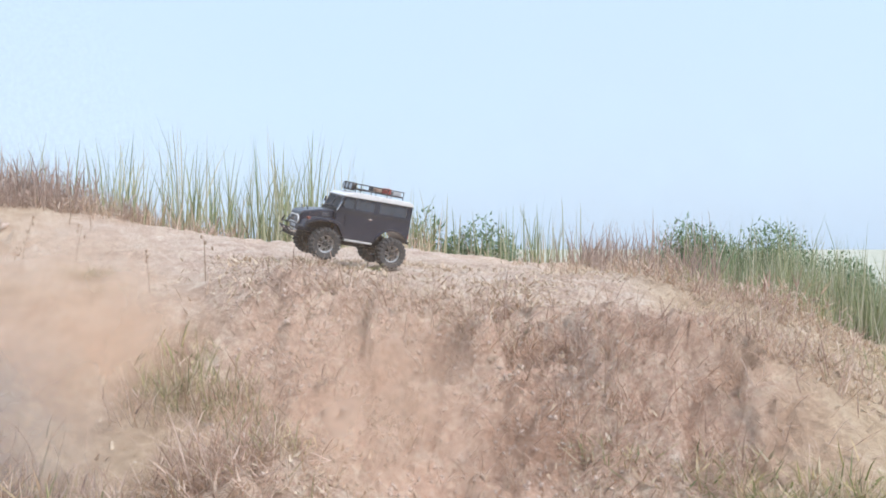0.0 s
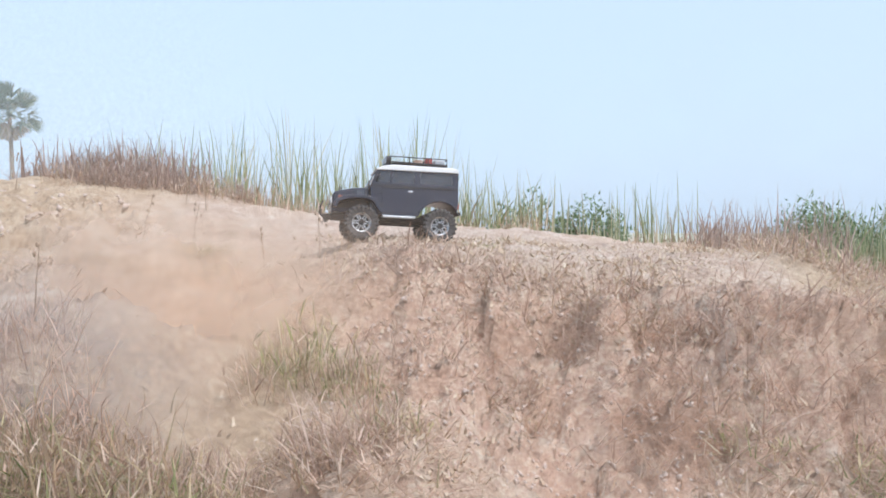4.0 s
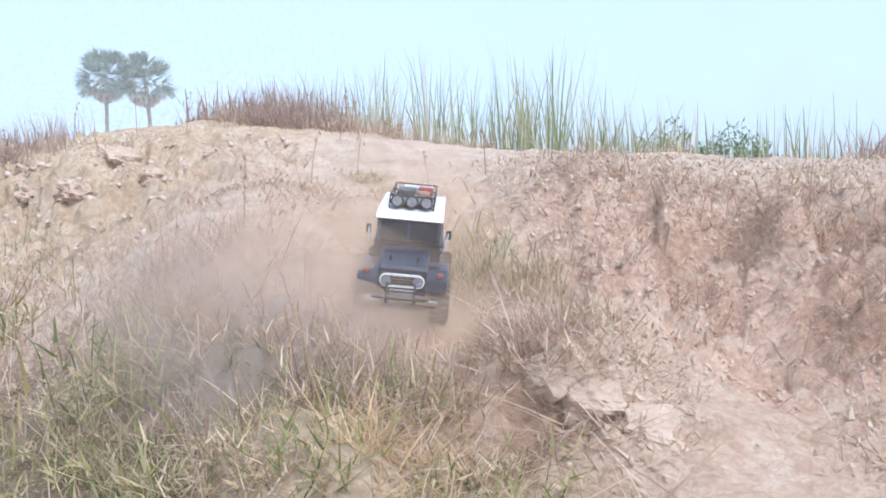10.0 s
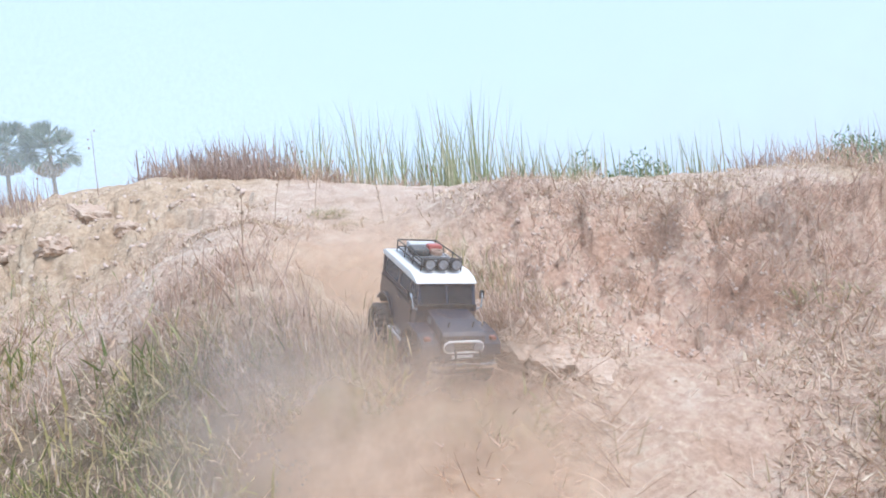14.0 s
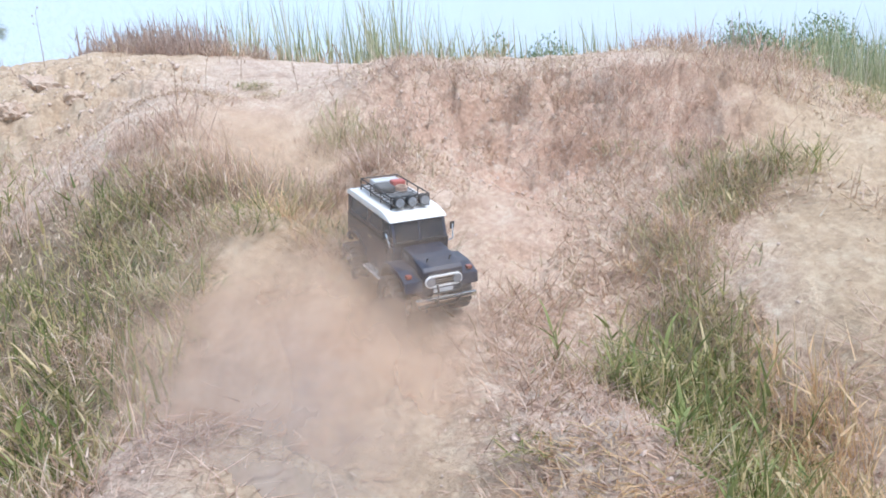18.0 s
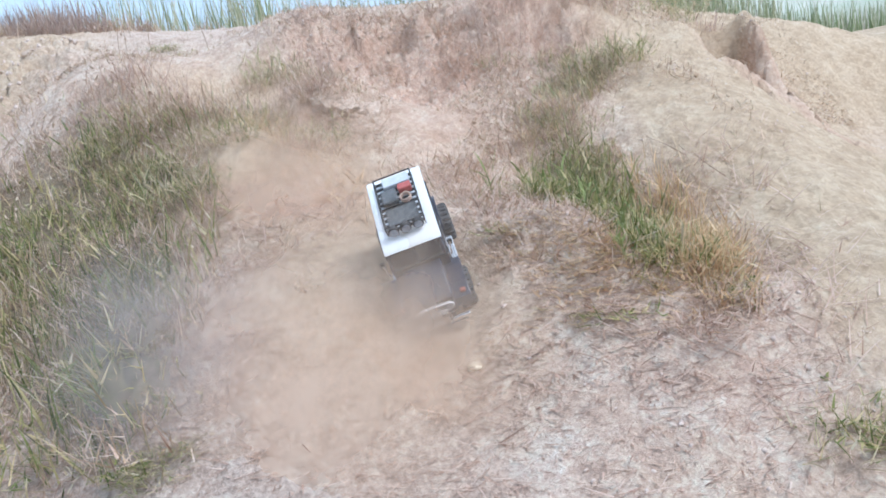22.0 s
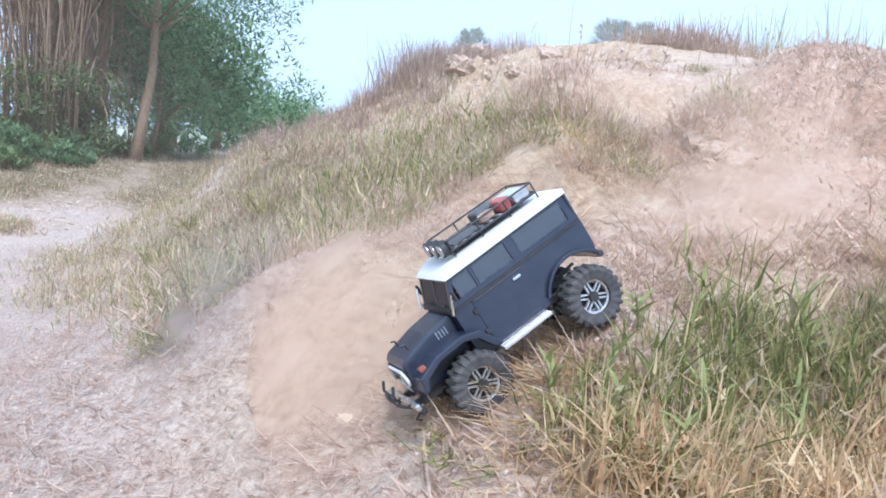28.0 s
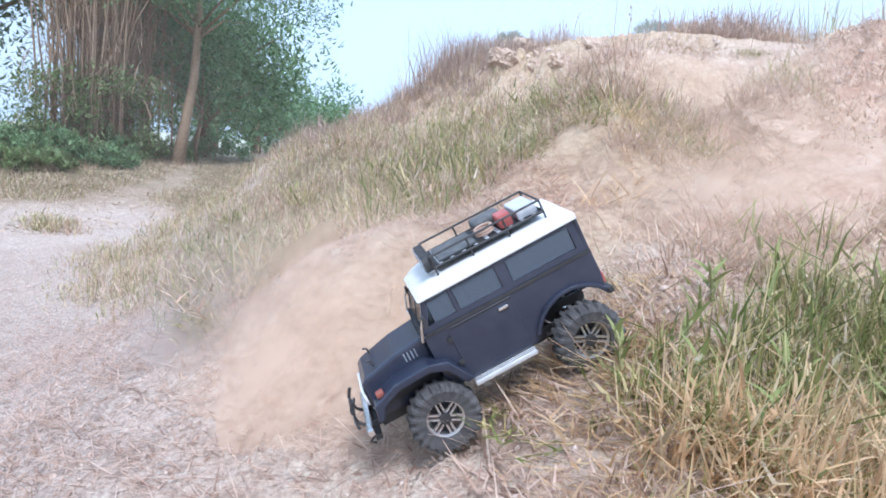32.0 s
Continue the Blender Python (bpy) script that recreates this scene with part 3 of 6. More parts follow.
# the brow above the chute
stand(("dry", "mixed", "green", "mixed"), 22, [(-0.72, 1.08, 0.1, 0.1), (-0.86, 0.98, 0.08, 0.12), (-0.5, 1.2, 0.1, 0.08), (-0.93, 1.2, 0.1, 0.1)], (0.65, 0.9), (0.6, 0.95), 433)
stand(("straw", "dry"), 8, [(-0.42, 1.02, 0.06, 0.06), (-0.78, 0.8, 0.06, 0.08)], (0.5, 0.75), (0.4, 0.7), 434)
stand(("dry", "mixed", "dry"), 9, [(-1.0, 1.4, 0.14, 0.08), (-0.86, 1.42, 0.08, 0.06)], (0.75, 1.0), (1.2, 1.6), 436)
stand(("mixed", "dry"), 3, [(-0.53, 1.94, 0.04, 0.04)], (0.6, 0.75), (1.3, 1.6), 437)
# the grass on the right of the slope
stand(("mixed", "green", "dry"), 15, [(0.82, 1.7, 0.15, 0.08), (0.7, 1.66, 0.1, 0.08)], (0.8, 1.1), (0.8, 1.1), 406)
stand(("dry", "straw", "mixed"), 12, [(0.6, 1.5, 0.12, 0.14), (0.46, 1.3, 0.12, 0.14), (0.5, 1.9, 0.2, 0.12)], (0.7, 1.0), (0.5, 0.9), 407)
# the large bush of grass that the car slides down beside
stand(("green", "mixed", "dry", "straw"), 30, [(0.5, 0.46, 0.11, 0.16), (0.5, 0.22, 0.08, 0.13), (0.45, 0.78, 0.12, 0.16), (0.46, 1.0, 0.08, 0.1)], (0.65, 1.05), (0.7, 1.0), 408)
stand(("mixed", "dry"), 8, [(0.36, 0.48, 0.06, 0.1), (0.34, 0.66, 0.1, 0.1)], (0.6, 0.85), (0.5, 0.7), 426)
stand(("dry", "mixed", "straw"), 12, [(0.5, 1.1, 0.1, 0.12), (0.5, 1.26, 0.1, 0.12)], (0.6, 0.95), (0.7, 1.0), 427)
stand(("mixed", "straw", "straw"), 5, [(0.46, 0.1, 0.06, 0.08)], (0.5, 0.7), (0.5, 0.8), 409)
stand(("gold", "dry", "straw"), 8, [(0.42, 0.1, 0.07, 0.09), (0.44, -0.03, 0.07, 0.07)], (0.5, 0.75), (0.5, 0.8), 424)

stand(("straw", "green", "dry"), 7, [(0.22, -0.06, 0.08, 0.06), (0.02, 0.34, 0.06, 0.12)], (0.5, 0.8), (0.2, 0.3), 421)
stand(("gold", "gold", "dry"), 12, [(0.52, 0.2, 0.06, 0.1), (0.5, 0.34, 0.06, 0.08)], (0.75, 1.0), (1.0, 1.3), 435)
stand(("russet", "dry", "russet"), 16, [(-2.4, 3.9, 0.45, 0.2), (-1.75, 4.0, 0.3, 0.15)], (0.8, 1.2), (0.8, 1.2), 422, "reddish-brown tufts on the hillock behind the crest")
stand(("straw", "dry", "straw"), 12, [(0.14, 0.85, 0.1, 0.25), (0.6, 0.9, 0.12, 0.25), (0.42, -0.12, 0.12, 0.08)], (0.7, 1.0), (0.45, 0.7), 410)
stand(("gold", "gold", "green"), 12, [(0.48, 0.06, 0.06, 0.08), (0.52, -0.03, 0.06, 0.06), (0.54, 0.3, 0.05, 0.1)], (0.6, 0.9), (0.6, 0.9), 425)
stand(("green", "mixed"), 6, [(0.7, -0.44, 0.14, 0.08)], (0.7, 1.0), (0.6, 0.9), 411)
# the dense left side
stand(("mixed", "dry", "green", "dry"), 46, [(-1.1, 0.7, 0.22, 0.35), (-1.35, 0.4, 0.35, 0.35), (-1.5, 0.9, 0.35, 0.35), (-1.0, 0.2, 0.15, 0.25)], (0.9, 1.3), (0.8, 1.25), 412)
stand(("dry", "mixed", "dry", "green"), 40, [(-2.4, 1.0, 0.7, 0.5), (-3.2, 1.2, 0.7, 0.55), (-2.2, 1.7, 0.5, 0.4)], (0.9, 1.3), (0.8, 1.2), 413, "dry and half-green tufts on the far flank of the mound")
stand(("russet", "russet", "dry"), 30, [(-4.0, 2.4, 0.8, 0.6), (-3.2, 2.4, 0.5, 0.4), (-3.6, 3.1, 0.6, 0.3)], (0.9, 1.3), (0.8, 1.2), 414, "reddish-brown dead tufts along the shoulder of the mound")
# thin growth along the crest
stand(("straw", "dry"), 8, [(0.25, 2.35, 0.35, 0.15), (-0.1, 2.1, 0.15, 0.1)], (0.5, 0.8), (0.5, 0.9), 415)
stand(("green", "mixed"), 7, [(-1.1, 2.75, 0.2, 0.12), (-0.35, 2.7, 0.3, 0.1)], (0.6, 0.9), (0.3, 0.45), 416)
stand(("dry", "mixed", "straw"), 22, [(1.2, 3.0, 0.3, 0.25), (0.9, 3.3, 0.3, 0.3), (1.5, 2.8, 0.3, 0.25)], (0.9, 1.3), (0.7, 1.1), 417)
stand(("dry", "straw"), 24, [(-0.3, 4.6, 1.6, 0.3), (0.8, 4.2, 0.5, 0.3), (-2.0, 4.4, 0.8, 0.25)], (0.9, 1.3), (0.7, 1.1), 418, "dry tufts along the back of the crest")
stand(("green", "mixed"), 6, [(-2.08, -0.22, 0.1, 0.06), (-0.92, -0.1, 0.06, 0.05)], (0.5, 0.75), (0.35, 0.5), 419)
stand(("mixed", "dry"), 9, [(-6.85, 0.75, 0.3, 0.25)], (1.2, 1.7), (0.6, 0.9), 428, "low grass clump on the pale track")


def scatter(name, n, xr, yr, length, width, lean, droop, mat, label, keep=None, lift=0.002, seed=3, segments=3, category="straw", leaves=0.0):
    rng = np.random.default_rng(seed)
    x, y = rng.uniform(*xr, n), rng.uniform(*yr, n)
    if keep is not None:
        k = keep(x, y, rng)
        x, y = x[k], y[k]
    z = surface(x, y)
    grow = np.array([0.85 + 0.75 * noise.noise(Vector((a * 3.5, b * 3.5, 7))) for a, b in zip(x, y)])
    root, ln, w, a = np.stack([x, y, z + lift], 1), rng.uniform(*length, len(x)) * grow, rng.uniform(*width, len(x)), rng.uniform(*lean, len(x))
    v, f = stalks(rng, root, ln, w, a, None, leaves) if leaves else blades(rng, root, ln, w, a, rng.uniform(*droop, len(x)), None, segments)
    ob = new(name, fast_mesh(name, v, f, [mat]))
    return tagged(ob, label, category, kind="stuff")


def on_face(x, y, rng):
    chute = np.exp(-((x + 0.42 + 0.3 * (y - 0.5)) / 0.32) ** 4)
    patch = np.array([noise.noise(Vector((a * 2.3, b * 2.3, 5))) for a, b in zip(x, y)])
    return rng.uniform(0, 1, len(x)) < np.clip(0.6 + 1.3 * patch - 0.75 * chute - 0.9 * bare_patch(x, y) - 0.9 * smoothstep(0.72, 0.95, x) * smoothstep(2.3, 1.9, y), 0.03, 1)


scatter("straw_litter", 54000, (-2.4, 2.5), (-0.9, 2.5), (0.015, 0.09), (0.0012, 0.0042), (1.15, 1.6), (-0.3, 0.35), STRAW, "scattered dry straw and dead stalks lying on the clay slope", on_face, 0.006)
scatter("leaf_litter", 50000, (-1.7, 2.4), (1.0, 3.2), (0.008, 0.04), (0.003, 0.011), (0.6, 1.6), (-0.4, 0.7), LITTER, "small curled dead leaves on the upper slope and crest", on_face, 0.003, 5, 2)
scatter("grass_stubble", 9000, (-2.0, 1.5), (0.1, 2.5), (0.03, 0.11), (0.0015, 0.004), (0.1, 1.0), (0.1, 1.0), DRY, "short dry grass stubble standing on the slope", on_face, -0.003, 9, 3, "grass")


def in_patches(patches, thin=1.0):
    def keep(x, y, rng):
        p = np.zeros(len(x))
        for a, b, rx, ry in patches:
            p = np.maximum(p, np.exp(-(((x - a) / rx) ** 2 + ((y - b) / ry) ** 2) ** 2))
        gap = np.array([noise.noise(Vector((a * 4, b * 4, 2))) for a, b in zip(x, y)])
        return rng.uniform(0, 1, len(x)) < p * thin * np.clip(0.8 + 1.3 * gap, 0.15, 1)
    return keep


BUSH = [(0.44, 0.5, 0.15, 0.22), (0.42, 0.24, 0.08, 0.13), (0.42, 0.8, 0.14, 0.18), (0.46, 1.0, 0.09, 0.12), (0.28, 0.66, 0.09, 0.12)]
scatter("bush_grass", 15000, (0.05, 0.75), (-0.2, 1.3), (0.05, 0.19), (0.0018, 0.0048), (0.0, 1.3), (0.1, 1.8), GREEN, "tangled green grass of the bush on the slope", in_patches(BUSH, 0.5), -0.004, 41, 5, "grass", 1.8)
scatter("bush_grass", 6000, (0.3, 0.6), (-0.2, 0.45), (0.04, 0.11), (0.003, 0.009), (0.1, 1.0), (0.1, 1.4), GREEN, "low green grass at the lower end of the bush", in_patches([(0.46, 0.12, 0.07, 0.14)], 0.2), -0.004, 47, 4, "grass")
scatter("bush_grass", 10000, (0.0, 0.95), (-0.3, 1.4), (0.05, 0.14), (0.002, 0.006), (0.2, 1.2), (0.1, 1.6), MIXED, "half-dry stalks among the green of the bush", in_patches([(0.45, 0.78, 0.18, 0.26), (0.5, 0.35, 0.16, 0.24), (0.5, 0.02, 0.1, 0.12), (0.24, 0.72, 0.12, 0.14)], 0.5), -0.004, 42, 5, "grass", 1.5)
scatter("bush_grass", 9000, (0.1, 0.5), (-0.12, 0.7), (0.04, 0.12), (0.0018, 0.0042), (0.0, 1.2), (0.1, 1.4), GREEN, "short green grass on the near side of the bush", in_patches([(0.34, 0.42, 0.09, 0.16), (0.36, 0.02, 0.07, 0.08)], 0.3), -0.004, 55, 4, "grass", 1.6)
scatter("flattened_straw", 10000, (-0.05, 0.6), (-0.3, 0.45), (0.05, 0.13), (0.0018, 0.0045), (1.2, 1.55), (-0.2, 0.4), GOLD, "golden dead grass flattened below the bush", in_patches([(0.22, 0.06, 0.16, 0.14), (0.12, 0.2, 0.09, 0.14), (0.38, -0.04, 0.16, 0.12)], 0.8), 0.003, 56, 4)
scatter("bush_straw", 10000, (0.0, 0.75), (-0.25, 0.8), (0.08, 0.2), (0.0018, 0.0042), (0.0, 0.8), (0.1, 1.2), GOLD, "golden dead stalks standing among the green of the bush", in_patches([(0.58, 0.3, 0.1, 0.2), (0.52, 0.0, 0.1, 0.12), (0.6, 0.55, 0.1, 0.2), (0.5, 1.05, 0.1, 0.1)], 0.5), -0.004, 53, 4, "grass", 1.4)
scatter("tangled_straw", 12500, (-0.2, 0.65), (-0.2, 1.4), (0.03, 0.1), (0.0015, 0.0045), (0.5, 1.5), (-0.3, 0.8), DRY, "low dark tangle of dead grass beside the ruts", in_patches([(0.28, 0.34, 0.12, 0.22), (0.4, 1.02, 0.22, 0.22), (0.1, 0.75, 0.17, 0.4), (0.12, 0.42, 0.13, 0.3)], 1.0), 0.0, 46, 4)
scatter("tangled_straw", 9000, (-0.2, 1.1), (-0.4, 1.5), (0.06, 0.2), (0.0015, 0.0045), (0.8, 1.5), (-0.3, 0.6), STRAW, "tangled dead straw lying round the bush of grass", in_patches([(0.14, 0.7, 0.16, 0.45), (0.8, 0.45, 0.2, 0.4), (0.45, -0.1, 0.35, 0.25)], 0.7), 0.004, 43, 4)
scatter("tangled_straw", 3000, (-0.75, 0.0), (1.05, 1.8), (0.08, 0.24), (0.0015, 0.0045), (0.9, 1.5), (0.0, 0.9), DRY, "long dead straw hanging over the broken bank", in_patches([(-0.4, 1.42, 0.16, 0.2), (-0.3, 1.2, 0.14, 0.14), (-0.6, 1.35, 0.12, 0.14)], 0.8), 0.006, 48, 4)
scatter("tangled_straw", 2600, (-0.85, -0.2), (0.6, 1.4), (0.06, 0.15), (0.0018, 0.004), (0.6, 1.4), (-0.2, 0.9), GOLD, "golden dead straw hanging over the edge of the chute", in_patches([(-0.64, 1.2, 0.12, 0.1), (-0.53, 1.06, 0.09, 0.1), (-0.45, 0.93, 0.07, 0.1), (-0.38, 0.8, 0.05, 0.09)], 1.0), 0.004, 51, 4)
scatter("chute_straw", 15000, (-1.0, 0.45), (-0.35, 1.1), (0.03, 0.13), (0.0014, 0.0042), (1.0, 1.55), (-0.2, 0.6), STRAW, "pale dead straw strewn over the wall and foot of the chute", in_patches([(-0.62, 0.5, 0.14, 0.3), (-0.56, 0.8, 0.14, 0.2), (-0.78, 0.15, 0.16, 0.2), (0.1, -0.12, 0.35, 0.14), (0.2, 0.3, 0.1, 0.25)], 0.7), 0.004, 52, 4)
scatter("slope_grass", 9000, (0.2, 1.2), (1.1, 2.2), (0.05, 0.16), (0.002, 0.005), (0.1, 0.9), (0.1, 1.2), MIXED, "thin half-dry grass on the right of the slope", in_patches([(0.76, 1.66, 0.18, 0.1), (0.6, 1.5, 0.14, 0.12)], 0.6), -0.004, 44, 4, "grass", 1.5)
scatter("tangled_straw", 5000, (0.1, 1.0), (1.2, 2.1), (0.05, 0.16), (0.0018, 0.005), (0.9, 1.5), (-0.2, 0.7), STRAW, "mat of fallen dead straw round the upper tuft", in_patches([(0.52, 1.72, 0.16, 0.16), (0.74, 1.56, 0.16, 0.1), (0.45, 1.45, 0.14, 0.16)], 0.8), 0.005, 54, 4)
scatter("slope_grass", 6000, (-1.5, -0.3), (1.1, 1.9), (0.05, 0.17), (0.0015, 0.004), (0.1, 0.9), (0.1, 1.2), STRAW, "thin dry grass beside the wheel ruts", in_patches([(-0.9, 1.42, 0.4, 0.16), (-1.2, 1.6, 0.25, 0.16), (-0.46, 1.62, 0.12, 0.12)], 0.6), -0.004, 45, 4, "grass")
LEFT = [(-1.12, 0.6, 0.3, 0.6), (-1.5, 0.8, 0.5, 0.65), (-2.2, 1.1, 0.7, 0.7), (-3.1, 1.3, 0.8, 0.75), (-4.2, 1.7, 0.9, 0.8), (-2.6, 1.9, 0.6, 0.5), (-3.8, 2.3, 0.9, 0.8), (-3.6, 0.5, 0.6, 0.35), (-4.6, 0.95, 0.8, 0.5), (-2.4, 0.38, 0.5, 0.3), (-1.25, 0.02, 0.3, 0.14), (-5.2, 1.5, 0.6, 0.5)]
scatter("face_weeds", 3200, (-0.9, 1.3), (1.75, 2.6), (0.04, 0.15), (0.0012, 0.0035), (0.0, 0.9), (0.0, 1.1), STRAW, "thin dead weeds standing on the broken upper face", in_patches([(-0.45, 1.95, 0.25, 0.2), (0.0, 2.35, 0.4, 0.15), (0.55, 2.1, 0.35, 0.3), (0.95, 2.3, 0.3, 0.3)], 0.7), -0.003, 49, 4, "weeds")
scatter("flank_grass", 31000, (-5.9, -0.75), (-0.1, 3.4), (0.05, 0.17), (0.0016, 0.0042), (0.0, 1.3), (-0.4, 1.9), DRY, "dense standing dry grass covering the mound's flank", in_patches(LEFT, 0.62), -0.004, 31, 4, "grass", 1.4)
scatter("flank_grass", 40000, (-5.9, -0.75), (-0.1, 3.2), (0.05, 0.16), (0.0018, 0.005), (0.0, 1.25), (-0.3, 1.9), MIXED, "half-green grass among the dry stalks on the flank", in_patches(LEFT, 0.5), -0.004, 33, 4, "grass", 1.6)
scatter("flank_grass", 5000, (-2.2, -0.8), (-0.1, 1.5), (0.06, 0.18), (0.004, 0.011), (0.0, 0.8), (0.0, 1.3), GREEN, "green blades in the dense grass beside the ruts", in_patches(LEFT[:2], 0.6), -0.004, 34, 4, "grass")
scatter("flank_grass", 24000, (-5.8, -2.6), (1.9, 4.2), (0.07, 0.22), (0.002, 0.005), (0.0, 0.5), (0.0, 1.0), RUST, "reddish-brown dead grass along the mound's shoulder", in_patches([(-4.3, 2.6, 0.9, 0.7), (-3.4, 3.0, 0.6, 0.5), (-5.0, 2.4, 0.7, 0.7)], 0.7), -0.004, 35, 4, "grass")
def on_verge(x, y, rng):
    edge = np.array([noise.noise(Vector((a * 1.7, b * 1.7, 9))) for a, b in zip(x, y)])
    return ((x < -8.1 + 0.35 * edge) | (y > 2.5 + 0.35 * edge)) & (rng.uniform(0, 1, len(x)) > 1.25 * on_path(x, y)) & (rng.uniform(0, 1, len(x)) < 0.85 + 0.9 * edge)


scatter("verge_grass", 30000, (-13.5, -6.6), (-1.0, 6.0), (0.04, 0.14), (0.003, 0.008), (0.1, 1.0), (0.1, 1.0), DRY, "dry brownish grass along the sandy track", on_verge, -0.003, 11, 3, "grass")
scatter("verge_grass", 16000, (-13.5, -6.5), (-1.5, 6.0), (0.04, 0.15), (0.003, 0.009), (0.1, 0.9), (0.1, 1.0), MIXED, "half-green grass on the verge of the track", on_verge, -0.003, 12, 3, "grass")
scatter("verge_litter", 12000, (-13.5, -6.6), (-0.5, 6.0), (0.03, 0.09), (0.01, 0.03), (1.2, 1.6), (-0.3, 0.3), LITTER, "fallen brown leaves on the verge and the footpath", None, 0.006, 15, 2)
scatter("track_litter", 14000, (-3.4, 0.4), (-1.2, 0.5), (0.04, 0.15), (0.0015, 0.004), (1.35, 1.56), (-0.15, 0.3), STRAW, "long dead straw strewn over the foot of the slope", in_patches([(-2.0, -0.1, 0.9, 0.35), (-0.9, -0.3, 0.8, 0.3), (-1.4, -0.5, 0.8, 0.2)], 0.9), 0.005, 14)
scatter("track_litter", 30000, (-6.0, 0.4), (-1.4, 1.0), (0.012, 0.08), (0.0012, 0.005), (1.25, 1.6), (-0.2, 0.3), STRAW, "dead stalks and leaves strewn on the pale track", None, 0.004, 13)


def hanging_straw(n, xr, yr, length, mat, label, seed):
    """Dead stems that hang down the steep broken face."""
    rng = np.random.default_rng(seed)
    x, y = rng.uniform(*xr, n), rng.uniform(*yr, n)
    k = rng.uniform(0, 1, n) < np.clip(0.25 + broken(x, y), 0, 1)
    x, y = x[k], y[k]
    n = len(x)
    heading = np.full(n, -1.5708) + rng.normal(0, 0.55, n)
    v, f = blades(rng, np.stack([x, y, surface(x, y) + 0.008], 1), rng.uniform(*length, n), rng.uniform(0.0012, 0.004, n), rng.uniform(0.8, 1.7, n), rng.uniform(0.2, 1.2, n), heading, 4)
    return tagged(new("hanging_straw", fast_mesh("hanging_straw", v, f, [mat])), label, "straw", kind="stuff")


hanging_straw(1300, (-0.55, 0.75), (1.95, 2.45), (0.05, 0.15), STRAW, "dead stems hanging down the broken clay face", 61)
hanging_straw(700, (0.05, 1.0), (1.9, 2.4), (0.08, 0.2), STRAW, "long dead grass hanging from the edge of the crest", 62)


def green_shoot(x, y, h, seed):
    """A leafy cane shoot: a bent stem with long pointed leaves on alternate sides."""
    rng = np.random.default_rng(seed)
    root = tagged(new("cane_shoot"), "young green cane shoot with long pointed leaves", "weed", "cane shoots on the slope")
    root.location = (x, y, float(surface(x, y)[0]))
    az, bend = rng.uniform(0, 6.283), rng.uniform(0.1, 0.45) * h
    path = [(bend * q * q * math.cos(az), bend * q * q * math.sin(az), h * q - 0.015) for q in (0, 0.3, 0.6, 0.85, 1)]
    bm = bmesh.new()
    tube(bm, path, [0.0042, 0.004, 0.0034, 0.0026, 0.0014], 6)
    part("stem", bm, CANE_GREEN, root, "", True)
    for k in range(8):
        q = 0.3 + 0.7 * k / 7
        p = np.array([[bend * q * q * math.cos(az), bend * q * q * math.sin(az), h * q - 0.015]])
        v, f = blades(rng, p, h * rng.uniform(0.4, 0.72), rng.uniform(0.006, 0.0125), rng.uniform(0.35, 0.95), rng.uniform(0.4, 1.3), np.array([az + 2.4 * k + rng.uniform(-0.5, 0.5)]), 6)
        ob = new("leaf", fast_mesh("leaf", v, f, [SHOOT]))
        ob.parent = root
    return root


def tube(bm, path, radii, sides=10):
    rings = []
    for i, p in enumerate(path):
        p = Vector(p)
        d = Vector(path[min(i + 1, len(path) - 1)]) - Vector(path[max(i - 1, 0)])
        q = d.to_track_quat("Z", "Y")
        rings.append([bm.verts.new(p + q @ Vector((radii[i] * math.cos(6.28318 * k / sides), radii[i] * math.sin(6.28318 * k / sides), 0))) for k in range(sides)])
    for a, b in zip(rings, rings[1:]):
        for k in range(sides):
            bm.faces.new((a[k], a[(k + 1) % sides], b[(k + 1) % sides], b[k]))
    bm.faces.new(rings[0][::-1])
    bm.faces.new(rings[-1])


for i, (x, y, h) in enumerate(((0.1, 0.74, 0.2), (0.24, 0.86, 0.22), (0.34, 0.8, 0.24), (0.42, 0.92, 0.2), (0.3, 0.62, 0.2), (0.4, 0.6, 0.24), (0.46, 0.48, 0.22), (0.34, 0.42, 0.18), (0.44, 0.3, 0.2), (0.36, 0.2, 0.17), (0.5, 0.2, 0.17),
                               (0.4, 0.04, 0.14), (0.3, 0.04, 0.13), (0.22, 0.62, 0.16), (0.5, 0.66, 0.22), (0.28, 0.28, 0.15), (0.52, 0.4, 0.2), (0.38, 0.7, 0.22), (0.47, 0.1, 0.16), (0.33, 0.12, 0.15))):
    green_shoot(x, y, h * 0.62, 300 + i)


